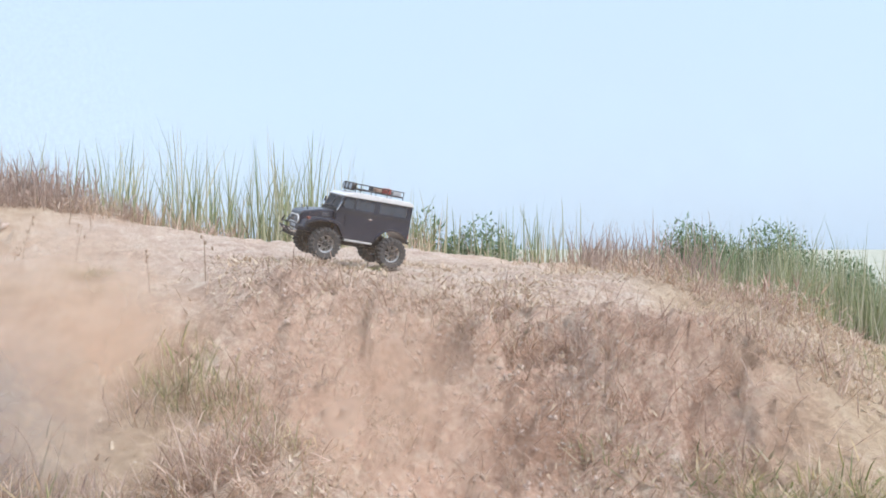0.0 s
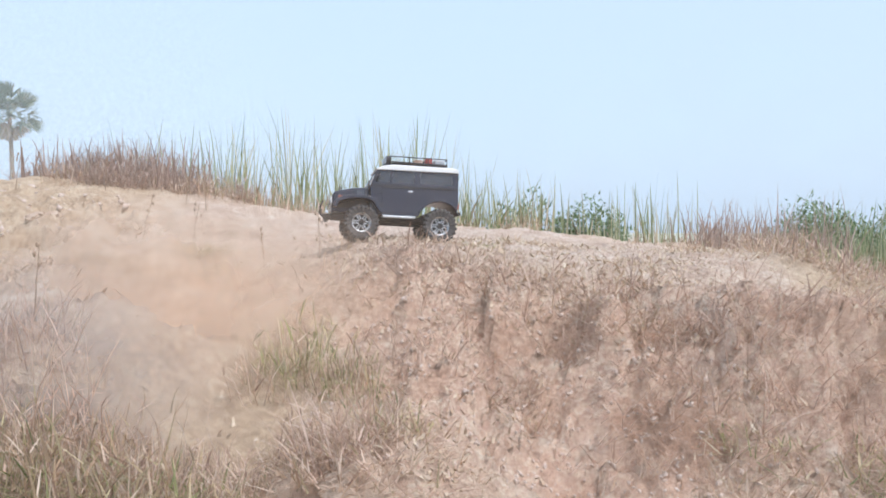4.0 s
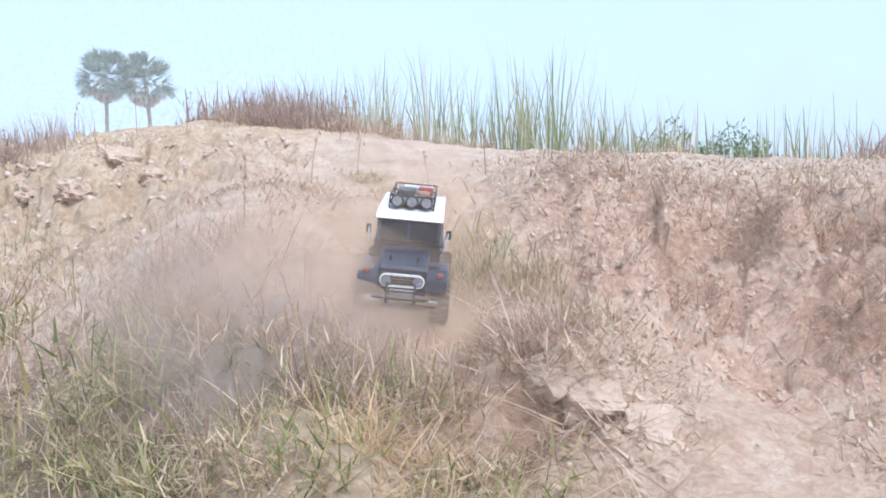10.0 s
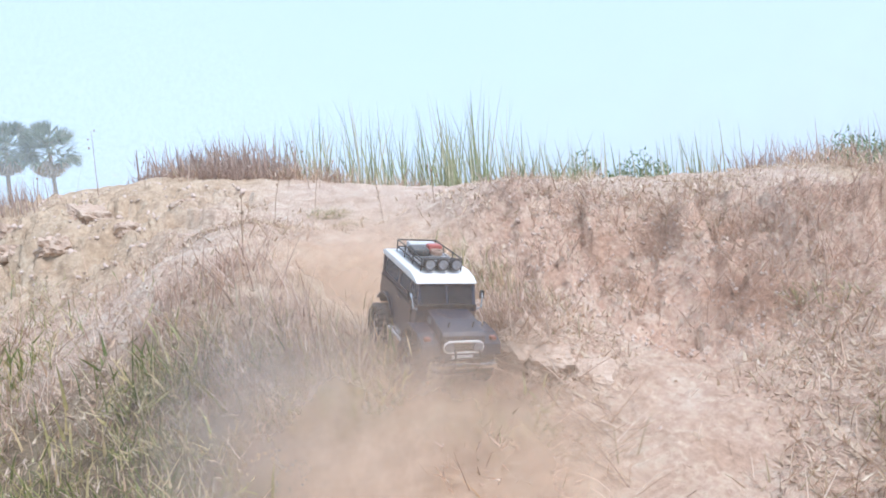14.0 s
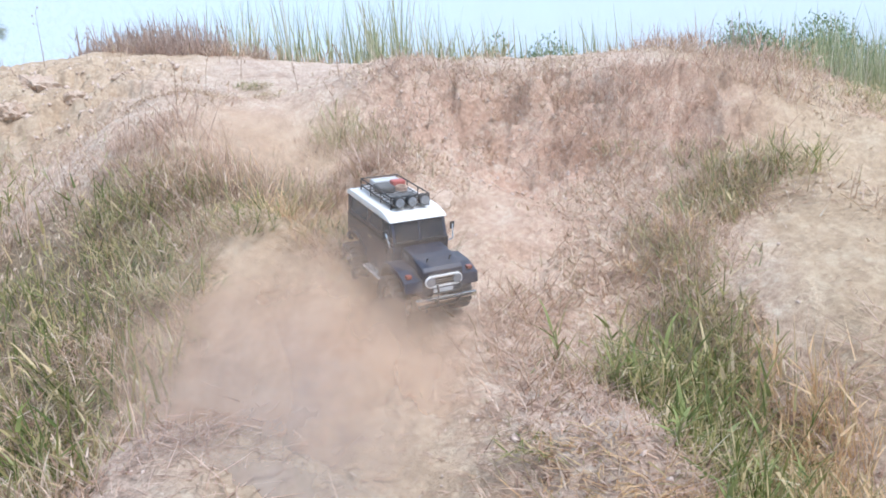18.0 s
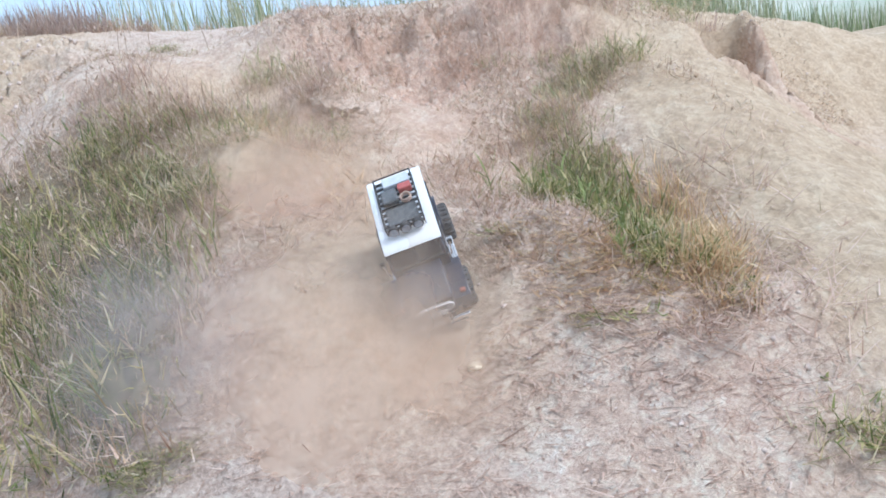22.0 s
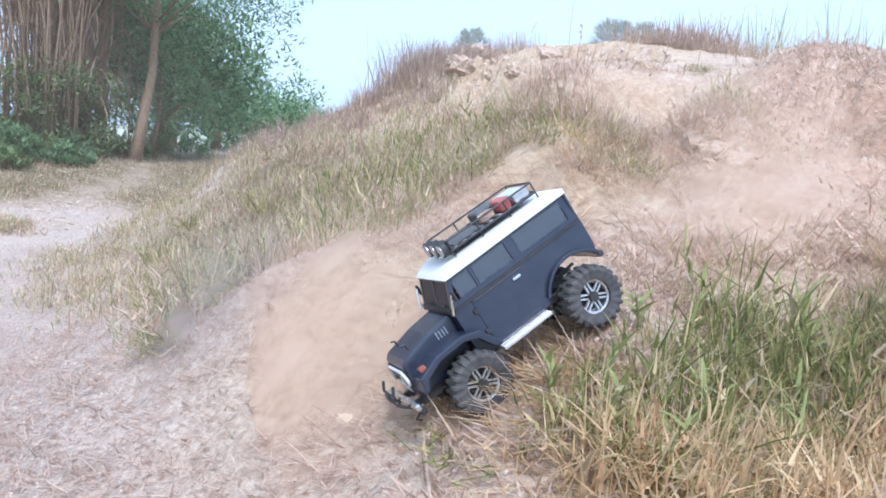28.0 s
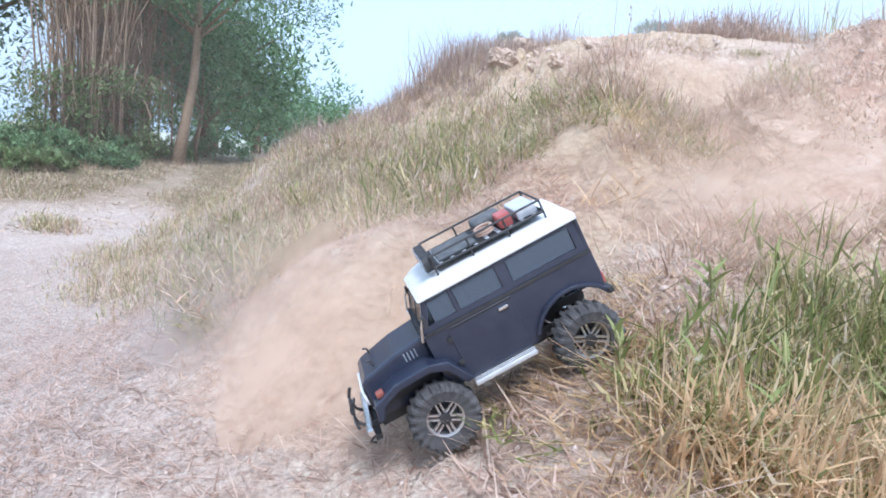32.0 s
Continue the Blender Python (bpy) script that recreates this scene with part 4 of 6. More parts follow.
def clods(name, n, xr, yr, size, mat, label, seed, keep=None):
    """Loose angular lumps of dry clay, each a rough eight-sided solid half sunk in the ground."""
    rng = np.random.default_rng(seed)
    x, y = rng.uniform(*xr, n), rng.uniform(*yr, n)
    if keep is not None:
        k = keep(x, y, rng)
        x, y = x[k], y[k]
    n = len(x)
    s = size[0] + (size[1] - size[0]) * rng.uniform(0, 1, n) ** 3
    shape = np.array([(1, 0, 0), (0, 1, 0), (-1, 0, 0), (0, -1, 0), (0.6, 0.6, 0.7), (-0.6, 0.5, 0.8), (-0.5, -0.6, 0.6), (0.5, -0.5, 0.75), (0, 0, -0.5)])
    v = shape[None] * rng.uniform(0.45, 1.25, (n, 9, 3)) * s[:, None, None] * rng.uniform(0.5, 1.3, (n, 1, 3))
    q = rng.normal(0, 1, (n, 4))
    w, a, b, c = (q / np.linalg.norm(q, axis=1)[:, None]).T
    turn = np.stack([1 - 2 * (b * b + c * c), 2 * (a * b - w * c), 2 * (a * c + w * b), 2 * (a * b + w * c), 1 - 2 * (a * a + c * c), 2 * (b * c - w * a),
                     2 * (a * c - w * b), 2 * (b * c + w * a), 1 - 2 * (a * a + b * b)], 1).reshape(n, 3, 3)
    v = np.einsum("nij,nkj->nki", turn, v)
    v[:, :, 0] += x[:, None]
    v[:, :, 1] += y[:, None]
    v[:, :, 2] += (surface(x, y) - 0.1 * s)[:, None]
    tri = np.array([(4, 5, 6), (4, 6, 7), (0, 1, 4), (1, 5, 4), (1, 2, 5), (2, 6, 5), (2, 3, 6), (3, 7, 6), (3, 0, 7), (0, 4, 7), (1, 0, 8), (2, 1, 8), (3, 2, 8), (0, 3, 8)])
    f = (np.arange(n) * 9)[:, None, None] + tri[None]
    ob = new(name, fast_mesh(name, v.reshape(-1, 3), f.reshape(-1, 3), [mat]))
    return tagged(ob, label, "clods", kind="stuff")


clods("clay_clods", 14000, (-2.2, 2.4), (-0.6, 2.8), (0.002, 0.01), CLOD, "loose pinkish clay clods and crumbs on the slope", 21, on_face)
clods("clay_clods", 3600, (-0.6, 0.5), (1.8, 2.5), (0.002, 0.010), CLOD, "crumbling clay lumps of the broken upper face", 22)
clods("clay_clods", 900, (-3.8, -1.8), (2.3, 3.5), (0.005, 0.026), CLOD, "tan clay lumps broken from the shoulder of the mound", 24)
clods("pebbles", 2500, (-5, 0.5), (-1.5, 0.5), (0.003, 0.01), CLOD, "small pale pebbles on the sandy track", 23)


def loose_stone(x, y, r, seed):
    bm = bmesh.new()
    bmesh.ops.create_icosphere(bm, subdivisions=3, radius=r)
    for v in bm.verts:
        v.co *= 1 + 0.3 * noise.noise(v.co * (1.6 / r) + Vector((seed, 0, 0)))
        v.co.z *= 0.6
    ob = part("stone", bm, STONE, None, "", True)
    ob.location = (x, y, float(surface(x, y)[0]) + r * 0.2)
    return tagged(ob, "pale yellowish stone lying loose on the slope", "stone")


loose_stone(-0.14, -0.05, 0.018, 1)


def clay_block(x, y, r, seed, flat=0.7, sink=0.35, crack=1.0):
    """A cracked block of clay that juts from the face."""
    bm = bmesh.new()
    bmesh.ops.create_cube(bm, size=2 * r)
    bmesh.ops.subdivide_edges(bm, edges=bm.edges, cuts=11, use_grid_fill=True)
    o = Vector((seed * 3.7, seed * 1.3, 0))
    for v in bm.verts:
        q = v.co / r
        v.co = r * (q * 0.55 + q.normalized() * 0.45 * 1.3)
        v.co *= 1 + 0.3 * noise.noise(v.co * (1.1 / r) + o) + 0.14 * crack * noise.cell(v.co * (3.0 / r) + o) + 0.1 * noise.noise(v.co * (5 / r) + o)
        v.co.z *= flat
    ob = part("clay_block", bm, SOIL_BLOCK, None)
    ob.location = (x, y, float(surface(x, y)[0]) + r * flat * (1 - 2 * sink))
    ob.rotation_euler = (random.uniform(0.2, 0.6), random.uniform(-0.3, 0.3), random.uniform(0, 6.28))
    return tagged(ob, "cracked reddish clay block jutting from the slope", "clay block", "clay blocks on the mound")


for i, (x, y, r) in enumerate(((-3.1, 2.76, 0.08), (-2.9, 2.95, 0.06), (-2.42, 2.9, 0.07), (-2.4, 2.6, 0.06), (-2.7, 2.7, 0.05), (-3.36, 3.2, 0.08), (-2.15, 2.75, 0.05), (-2.0, 3.0, 0.05))):
    clay_block(x, y, r, i)
for i, (x, y, r) in enumerate(((-0.34, 1.5, 0.05), (-0.24, 1.45, 0.045), (-0.42, 1.52, 0.05), (-0.3, 1.42, 0.03))):
    clay_block(x, y, r, 40 + i, 0.75, 0.46, 0.5)


# ---------------------------------------------------------------- reeds, bushes and palms behind the crest
def reed_clump(x0, x1, y0, y1, n, top, seed, mat=REED, width=0.022, label="tall pale green reed clump with narrow pointed leaves"):
    rng = np.random.default_rng(seed)
    cx, cy = (x0 + x1) / 2, (y0 + y1) / 2
    k = max(4, n // 9)
    seat = rng.integers(0, k, n)
    ax, ay, ah = rng.uniform(x0, x1, k), rng.uniform(y0, y1, k), rng.uniform(0.3, 1.0, k)
    x = ax[seat] + rng.normal(0, 0.1, n)
    y = ay[seat] + rng.normal(0, 0.1, n)
    z = surface(x, y)
    h = (top - z) * (0.25 + 0.85 * ah[seat]) * rng.uniform(0.6, 1.08, n)
    v, f = blades(rng, np.stack([x - cx, y - cy, z - 0.02], 1), h, width * rng.uniform(0.5, 1.15, n), np.abs(rng.normal(0, 0.13 if mat is REED else 0.24, n)), rng.uniform(0, 0.5 if mat is REED else 1.1, n), None, 5)
    ob = new("reed_clump", fast_mesh("reed_clump", v, f, [mat]))
    ob.location = (cx, cy, 0)
    return tagged(ob, label, "reeds", "reeds behind the crest")


reed_clump(-1.95, -1.2, 5.4, 6.0, 187, 2.58, 1, REED, 0.019)
reed_clump(-1.3, -0.65, 5.4, 6.0, 187, 2.62, 2, REED, 0.019)
reed_clump(-0.75, -0.05, 5.4, 6.0, 136, 2.36, 3, REED, 0.017)
reed_clump(-0.05, 0.75, 5.4, 5.9, 27, 2.3, 4, REED, 0.015)
reed_clump(0.3, 0.9, 5.3, 5.8, 57, 2.1, 12, REED, 0.012)
reed_clump(-2.75, -2.2, 4.9, 5.5, 80, 2.5, 5, REED, 0.015)
reed_clump(-2.2, -1.85, 4.6, 5.1, 120, 2.42, 19, REED, 0.014)
reed_clump(-2.0, 0.1, 5.3, 6.0, 520, 2.1, 6, MIXED, 0.018, "low half-dry reed growth at the foot of the reeds")
reed_clump(0.0, 1.0, 5.2, 5.8, 90, 1.88, 13, MIXED, 0.014, "low half-dry reed growth at the foot of the reeds")
reed_clump(0.9, 1.7, 4.8, 5.5, 700, 1.97, 7, RUST, 0.011, "dry brownish weed clump on the crest")
reed_clump(-2.7, -2.0, 4.1, 4.6, 1000, 2.3, 8, RUST, 0.012, "dry brownish weed clump on the hillock")
reed_clump(-2.4, -1.7, 4.7, 5.3, 600, 2.14, 14, DRY, 0.011, "straw-coloured weeds between the hillock and the reeds")
reed_clump(-4.15, -3.5, 2.85, 3.3, 1500, 2.04, 18, RUST, 0.008, "domed reddish-brown dead weed clump on the shoulder")
reed_clump(1.5, 2.2, 5.2, 5.8, 200, 1.72, 16, DRY, 0.014, "dry yellowish reed growth before the bush")
# the reeds beyond the mound's end stand lower and lower down its side
for i, (x0, x1, n, top) in enumerate(((1.8, 2.3, 420, 1.98), (2.2, 2.7, 520, 1.95), (2.6, 3.05, 560, 1.88), (3.0, 3.4, 520, 1.74), (3.4, 3.8, 420, 1.6), (3.9, 4.6, 320, 1.28), (4.6, 5.6, 400, 1.15))):
    reed_clump(x0, x1, 5.4, 6.4, n, top, 70 + i, REED, 0.016, "wide stand of green reeds beyond the mound")


def leafy(rng, centres, radius, n, size, bends=2):
    """Small single leaves spread round clump centres."""
    c = centres[rng.integers(0, len(centres), n)]
    d = rng.normal(0, 1, (n, 3))
    d /= np.linalg.norm(d, axis=1)[:, None]
    p = c + d * (radius * rng.uniform(0.3, 1.0, n) ** 0.5)[:, None]
    return blades(rng, p, size * rng.uniform(0.6, 1.3, n), size * 0.42, rng.uniform(0.4, 2.2, n), rng.uniform(0, 0.6, n), None, bends)


def bush(x, y, rx, ry, h, n, mat, seed, leaf, label):
    rng = np.random.default_rng(seed)
    k = 30 + n // 150
    a, r = rng.uniform(0, 6.283, k), np.sqrt(rng.uniform(0, 1, k))
    c = np.stack([rx * r * np.cos(a), ry * r * np.sin(a), h * rng.uniform(0.2, 0.95, k) * (1 - 0.5 * r * r)], 1)
    v, f = leafy(rng, c, h * 0.17, n, leaf, 1)
    root = tagged(new("bush"), label, "bush", "bushes")
    root.location = (x, y, float(ground_z(np.array([x]), np.array([y]))[0]))
    ob = new("foliage", fast_mesh("foliage", v, f, [mat]))
    ob.parent = root
    for k in range(9):
        v, f = blades(rng, np.array([[rng.uniform(-rx, rx) * 0.5, rng.uniform(-ry, ry) * 0.5, -0.02]]), h * 0.9, 0.02, rng.uniform(0, 0.6), 0.3, None, 4)
        ob = new("stem", fast_mesh("stem", v, f, [CANE]))
        ob.parent = root
    return root


bush(2.2, 7.0, 0.5, 0.3, 1.15, 34000, LEAF, 64, 0.045, "dense dark green bush beyond the mound's end")
bush(3.65, 7.3, 0.5, 0.3, 1.15, 30000, LEAF, 65, 0.045, "dense dark green bush beyond the mound's end")
bush(2.9, 7.1, 0.5, 0.35, 1.3, 34000, LEAF, 61, 0.045, "dense dark green bush beyond the mound's end")
bush(0.35, 6.5, 0.35, 0.25, 0.74, 4500, LEAF, 62, 0.05, "small dark green bush behind the reeds")
bush(-0.2, 6.5, 0.3, 0.25, 0.74, 4000, LEAF, 63, 0.05, "small dark green bush behind the reeds")


def palm(x, y, z, height, crown, seed):
    rng = np.random.default_rng(seed)
    root = tagged(new("palm_tree"), "tall fan palm with a bare slim trunk and a round crown", "palm tree", "palm trees")
    root.location = (x, y, z)
    bm = bmesh.new()
    lean = rng.uniform(-0.3, 0.3)
    tube(bm, [(lean * k * k, 0, height * k) for k in (0, 0.25, 0.5, 0.75, 1)], [0.22, 0.17, 0.15, 0.14, 0.13])
    part("trunk", bm, BARK, root, "", True)
    for name, n, up, size in (("crown", 64, (-0.55, 1.0), 1.1), ("dead_fronds", 22, (-1.2, -0.6), 0.85)):
        vs, fs, base = [], [], 0
        for i in range(n):
            a, e = rng.uniform(0, 6.283), math.asin(max(-1, min(1, rng.uniform(*up) * 0.95)))
            d = np.array([math.cos(a) * math.cos(e), math.sin(a) * math.cos(e), math.sin(e)])
            tip = np.array([lean, 0, height]) + d * crown * 0.55 * size
            k = 16
            heading = a + np.linspace(-1.3, 1.3, k)
            v, f = blades(rng, np.repeat(tip[None], k, 0), crown * 0.5 * size, 0.2, np.full(k, 1.5708 - e) + rng.normal(0, 0.25, k), 0.5, heading, 3)
            vs.append(v), fs.append(f + base)
            base += len(v)
            v, f = blades(rng, np.array([[lean, 0, height]]), crown * 0.58 * size, 0.06, 1.5708 - e, 0.0, np.array([a]), 3)
            vs.append(v), fs.append(f + base)
            base += len(v)
        ob = new(name, fast_mesh(name, np.concatenate(vs), np.concatenate(fs), [PALM if name == "crown" else DRY]))
        ob.parent = root
    return root


palm(-35.3, 49.5, 0.5, 9.3, 2.05, 3)
palm(-38.9, 49.2, 0.5, 9.8, 2.05, 4)
palm(-43.6, 39.0, 0.5, 8.6, 1.3, 5)


# ---------------------------------------------------------------- trees and thicket beyond the track
def tree(x, y, path, radii, crown, n, leaf, seed, mat, label, limbs=7, spread=0.6):
    rng = np.random.default_rng(seed)
    root = tagged(new("tree"), label, "tree", "trees beyond the track")
    root.location = (x, y, float(ground_z(np.array([x]), np.array([y]))[0]) - 0.03)
    bm = bmesh.new()
    tube(bm, path, radii)
    top, centres = Vector(path[-1]), []
    for i in range(limbs):
        s = Vector(path[-2]).lerp(top, rng.uniform(-0.4, 1.0))
        a = 6.283 * i / limbs + rng.uniform(-0.4, 0.4)
        e = s + Vector((math.cos(a) * crown[0] * rng.uniform(0.4, 0.9), math.sin(a) * crown[1] * rng.uniform(0.4, 0.9), crown[2] * rng.uniform(0.2, 0.9)))
        mid = s.lerp(e, 0.5) + Vector((0, 0, rng.uniform(-0.05, 0.2)))
        tube(bm, [s, mid, e], [radii[-1] * 0.6, radii[-1] * 0.4, 0.012], 6)
        for k in range(7):
            q = mid.lerp(e, rng.uniform(0, 1.15)) + Vector(rng.normal(0, 0.22 * crown[0], 3))
            centres.append(q)
    part("trunk", bm, BARK, root, "", True)
    v, f = leafy(rng, np.array(centres), spread, n, leaf)
    ob = new("crown", fast_mesh("crown", v, f, [mat]))
    ob.parent = root
    return root


tree(-11.8, 3.61, [(0, 0, 0), (-0.02, 0.12, 0.7), (-0.05, 0.25, 1.45), (-0.1, 0.3, 2.3), (-0.15, 0.35, 3.2)], [0.11, 0.085, 0.072, 0.062, 0.045], (2.3, 2.3, 2.2), 22000, 0.075, 71, LEAF, "tree with a leaning bare trunk and an open feathery crown", 10, 0.55)
tree(-12.88, 4.34, [(0, 0, 0), (0.05, -0.05, 0.4), (0.0, 0.05, 0.8), (-0.1, 0.1, 1.2)], [0.06, 0.05, 0.04, 0.03], (0.9, 0.9, 1.2), 2200, 0.11, 72, LEAF, "slim young tree with a pale forked trunk", 6, 0.4)
tree(-14.96, 4.06, [(0, 0, 0), (0, 0, 1.5), (0.1, 0, 3)], [0.16, 0.13, 0.09], (2.0, 2.0, 2.2), 17000, 0.15, 73, LEAF, "broad dark green tree in the thicket", 9, 0.8)
tree(-14.68, 1.06, [(0, 0, 0), (0, 0, 1.5), (0.1, 0, 3)], [0.16, 0.13, 0.09], (2.0, 2.0, 2.2), 16000, 0.15, 74, LEAF, "broad dark green tree in the thicket", 9, 0.8)
tree(-17.22, 6.12, [(0, 0, 0), (0, 0, 1.2), (0.1, 0, 2.2)], [0.16, 0.13, 0.09], (2.2, 2.2, 1.6), 14000, 0.17, 75, LEAF, "broad dark green tree in the thicket", 9, 0.8)
for i, (x, y, h) in enumerate(((-28.1, 14, 0.9), (-31.6, 16.5, 1.2), (-25.7, 11.3, 1.2), (-36.4, 21.3, 1.2), (-23.2, 8.7, 1.7))):
    tree(x, y, [(0, 0, 0), (0, 0, h * 0.5), (0, 0, h)], [0.2, 0.17, 0.12], (2.4, 2.4, 1.5), 3200, 0.26, 80 + i, LEAF, "distant hazy green tree beyond the field", 8, 0.9)


def cane_thicket(x, y, n, seed):
    rng = np.random.default_rng(seed)
    root = tagged(new("cane_thicket"), "dense thicket of dead brown canes hung with leaves", "thicket")
    root.location = (x, y, float(ground_z(np.array([x]), np.array([y]))[0]))
    for k in range(n):
        bm = bmesh.new()
        x0, y0, hh = rng.normal(0, 0.24), rng.normal(0, 0.24), rng.uniform(2.4, 4.6)
        bx, by = rng.normal(0, 0.3), rng.normal(0, 0.3)
        tube(bm, [(x0 + bx * q * q, y0 + by * q * q, hh * q - 0.03) for q in (0, 0.35, 0.7, 1)], [0.019, 0.016, 0.011, 0.005], 6)
        part("cane", bm, CANE, root, "", True)
    n2 = 1700
    tw = np.stack([rng.normal(0, 0.36, n2), rng.normal(0, 0.34, n2), rng.uniform(0.6, 4.0, n2)], 1)
    v, f = blades(rng, tw, rng.uniform(0.3, 1.0, n2), rng.uniform(0.008, 0.017, n2), rng.uniform(0.2, 1.8, n2), rng.uniform(-0.6, 2.2, n2), None, 6)
    ob = tagged(new("twigs", fast_mesh("twigs", v, f, [CANE])), kind="stuff")
    ob.parent = root
    c = np.stack([rng.normal(0.1, 0.4, 40), rng.normal(0, 0.4, 40), rng.uniform(0.15, 1.25, 40)], 1)
    v, f = leafy(rng, c, 0.25, 3800, 0.09)
    ob = new("leaves", fast_mesh("leaves", v, f, [LEAF_LIGHT]))
    ob.parent = root
    return root


cane_thicket(-12.17, 2.48, 90, 91)
cane_thicket(-12.57, 3.08, 34, 92)
cane_thicket(-12.35, 2.15, 40, 93)
for i, (x, y, r, h) in enumerate(((-11.58, 1.97, 0.5, 0.45), (-11.48, 2.54, 0.35, 0.4), (-12.45, 3.55, 0.5, 0.5), (-12.69, 1.28, 0.8, 0.8), (-13.75, 4.05, 0.9, 0.8), (-14.13, 5.2, 0.8, 0.6), (-14.54, 2.71, 1.0, 1.0), (-11.77, 1.23, 0.6, 0.5), (-10.2, 1.3, 0.4, 0.3), (-10.7, 2.3, 0.35, 0.3), (-10.0, 0.7, 0.4, 0.34), (-10.9, 1.6, 0.45, 0.5))):
    bush(x, y, r, r, h, 2600, LEAF_LIGHT if i % 2 == 0 else LEAF, 100 + i, 0.075, "low leafy green shrub at the foot of the thicket")


def dry_stalk(x, y, h, seed):
    """A thin dead weed stalk with a few seed heads."""
    rng = np.random.default_rng(seed)
    root = tagged(new("dead_weed"), "thin dead weed stalk with dark seed heads", "weed", "dead weeds on the crest")
    root.location = (x, y, float(surface(x, y)[0]))
    bm = bmesh.new()
    bend = rng.uniform(-0.05, 0.05)
    tube(bm, [(0, 0, -0.02), (bend * 0.4, 0, h * 0.5), (bend, 0, h)], [0.002, 0.0015, 0.001], 5)
    part("stalk", bm, CANE, root)
    for k in range(3):
        bm = bmesh.new()
        bmesh.ops.create_icosphere(bm, subdivisions=1, radius=0.004)
        for v in bm.verts:
            v.co.z *= 1.8
        p = part("seed_head", bm, CANE, root)
        p.location = (bend * (1 - k * 0.15) + rng.uniform(-0.02, 0.02), rng.uniform(-0.02, 0.02), h * (1 - k * 0.13))
    return root


for i, (x, y, h) in enumerate(((-1.19, 1.74, 0.17), (-1.5, 2.8, 0.2), (-1.0, 2.7, 0.14), (-1.35, 2.9, 0.16), (-2.62, 3.3, 0.34), (-2.45, 3.45, 0.2), (-2.9, 3.2, 0.2), (-3.15, 3.05, 0.16), (-1.75, 3.7, 0.24), (-1.6, 3.6, 0.2), (-2.1, 3.6, 0.16), (-0.75, 2.5, 0.14))):
    dry_stalk(x, y, h, 200 + i)


# ---------------------------------------------------------------- the model off-road car
def box_bm(x0, x1, y0, y1, z0, z1, bevel=0.0, seg=2, bm=None):
    own = bm is None
    bm = bm or bmesh.new()
    m = Matrix.LocRotScale(((x0 + x1) / 2, (y0 + y1) / 2, (z0 + z1) / 2), None, (abs(x1 - x0), abs(y1 - y0), abs(z1 - z0)))
    r = bmesh.ops.create_cube(bm, size=1, matrix=m)
    if bevel:
        bmesh.ops.bevel(bm, geom=list({e for v in r["verts"] for e in v.link_edges}), offset=bevel, segments=seg, affect="EDGES", profile=0.6)
    return bm


def prism_bm(profile, y0, y1, bevel=0.0, taper=1.0, seg=2):
    """A side outline (x, z) carried across from y0 to y1."""
    bm = bmesh.new()
    a = [bm.verts.new((x, y0, z)) for x, z in profile]
    b = [bm.verts.new((x, y1, z)) for x, z in profile]
    bm.faces.new(a)
    bm.faces.new(b[::-1])
    n = len(profile)
    for i in range(n):
        bm.faces.new((a[i], b[i], b[(i + 1) % n], a[(i + 1) % n]))
    bmesh.ops.recalc_face_normals(bm, faces=bm.faces)
    if bevel:
        sharp = [e for e in bm.edges if e.calc_face_angle(0) > 0.6]
        bmesh.ops.bevel(bm, geom=sharp, offset=bevel, segments=seg, affect="EDGES", profile=0.6, clamp_overlap=True)
    return bm


def rod_bm(points, r, sides=8, bm=None):
    bm = bm or bmesh.new()
    tube(bm, points, [r] * len(points), sides)
    return bm


def disc_bm(x, y, z, r, depth, axis="X", sides=20):
    bm = bmesh.new()
    rot = {"X": Euler((0, radians(90), 0)), "Y": Euler((radians(90), 0, 0)), "Z": Euler((0, 0, 0))}[axis]
    bmesh.ops.create_cone(bm, cap_ends=True, segments=sides, radius1=r, radius2=r, depth=depth, matrix=Matrix.LocRotScale((x, y, z), rot, None))
    return bm


def arch(cx, cz, r, a0, a1, n=9):
    return [(cx + r * math.cos(radians(a0 + (a1 - a0) * i / n)), cz + r * math.sin(radians(a0 + (a1 - a0) * i / n))) for i in range(n + 1)]


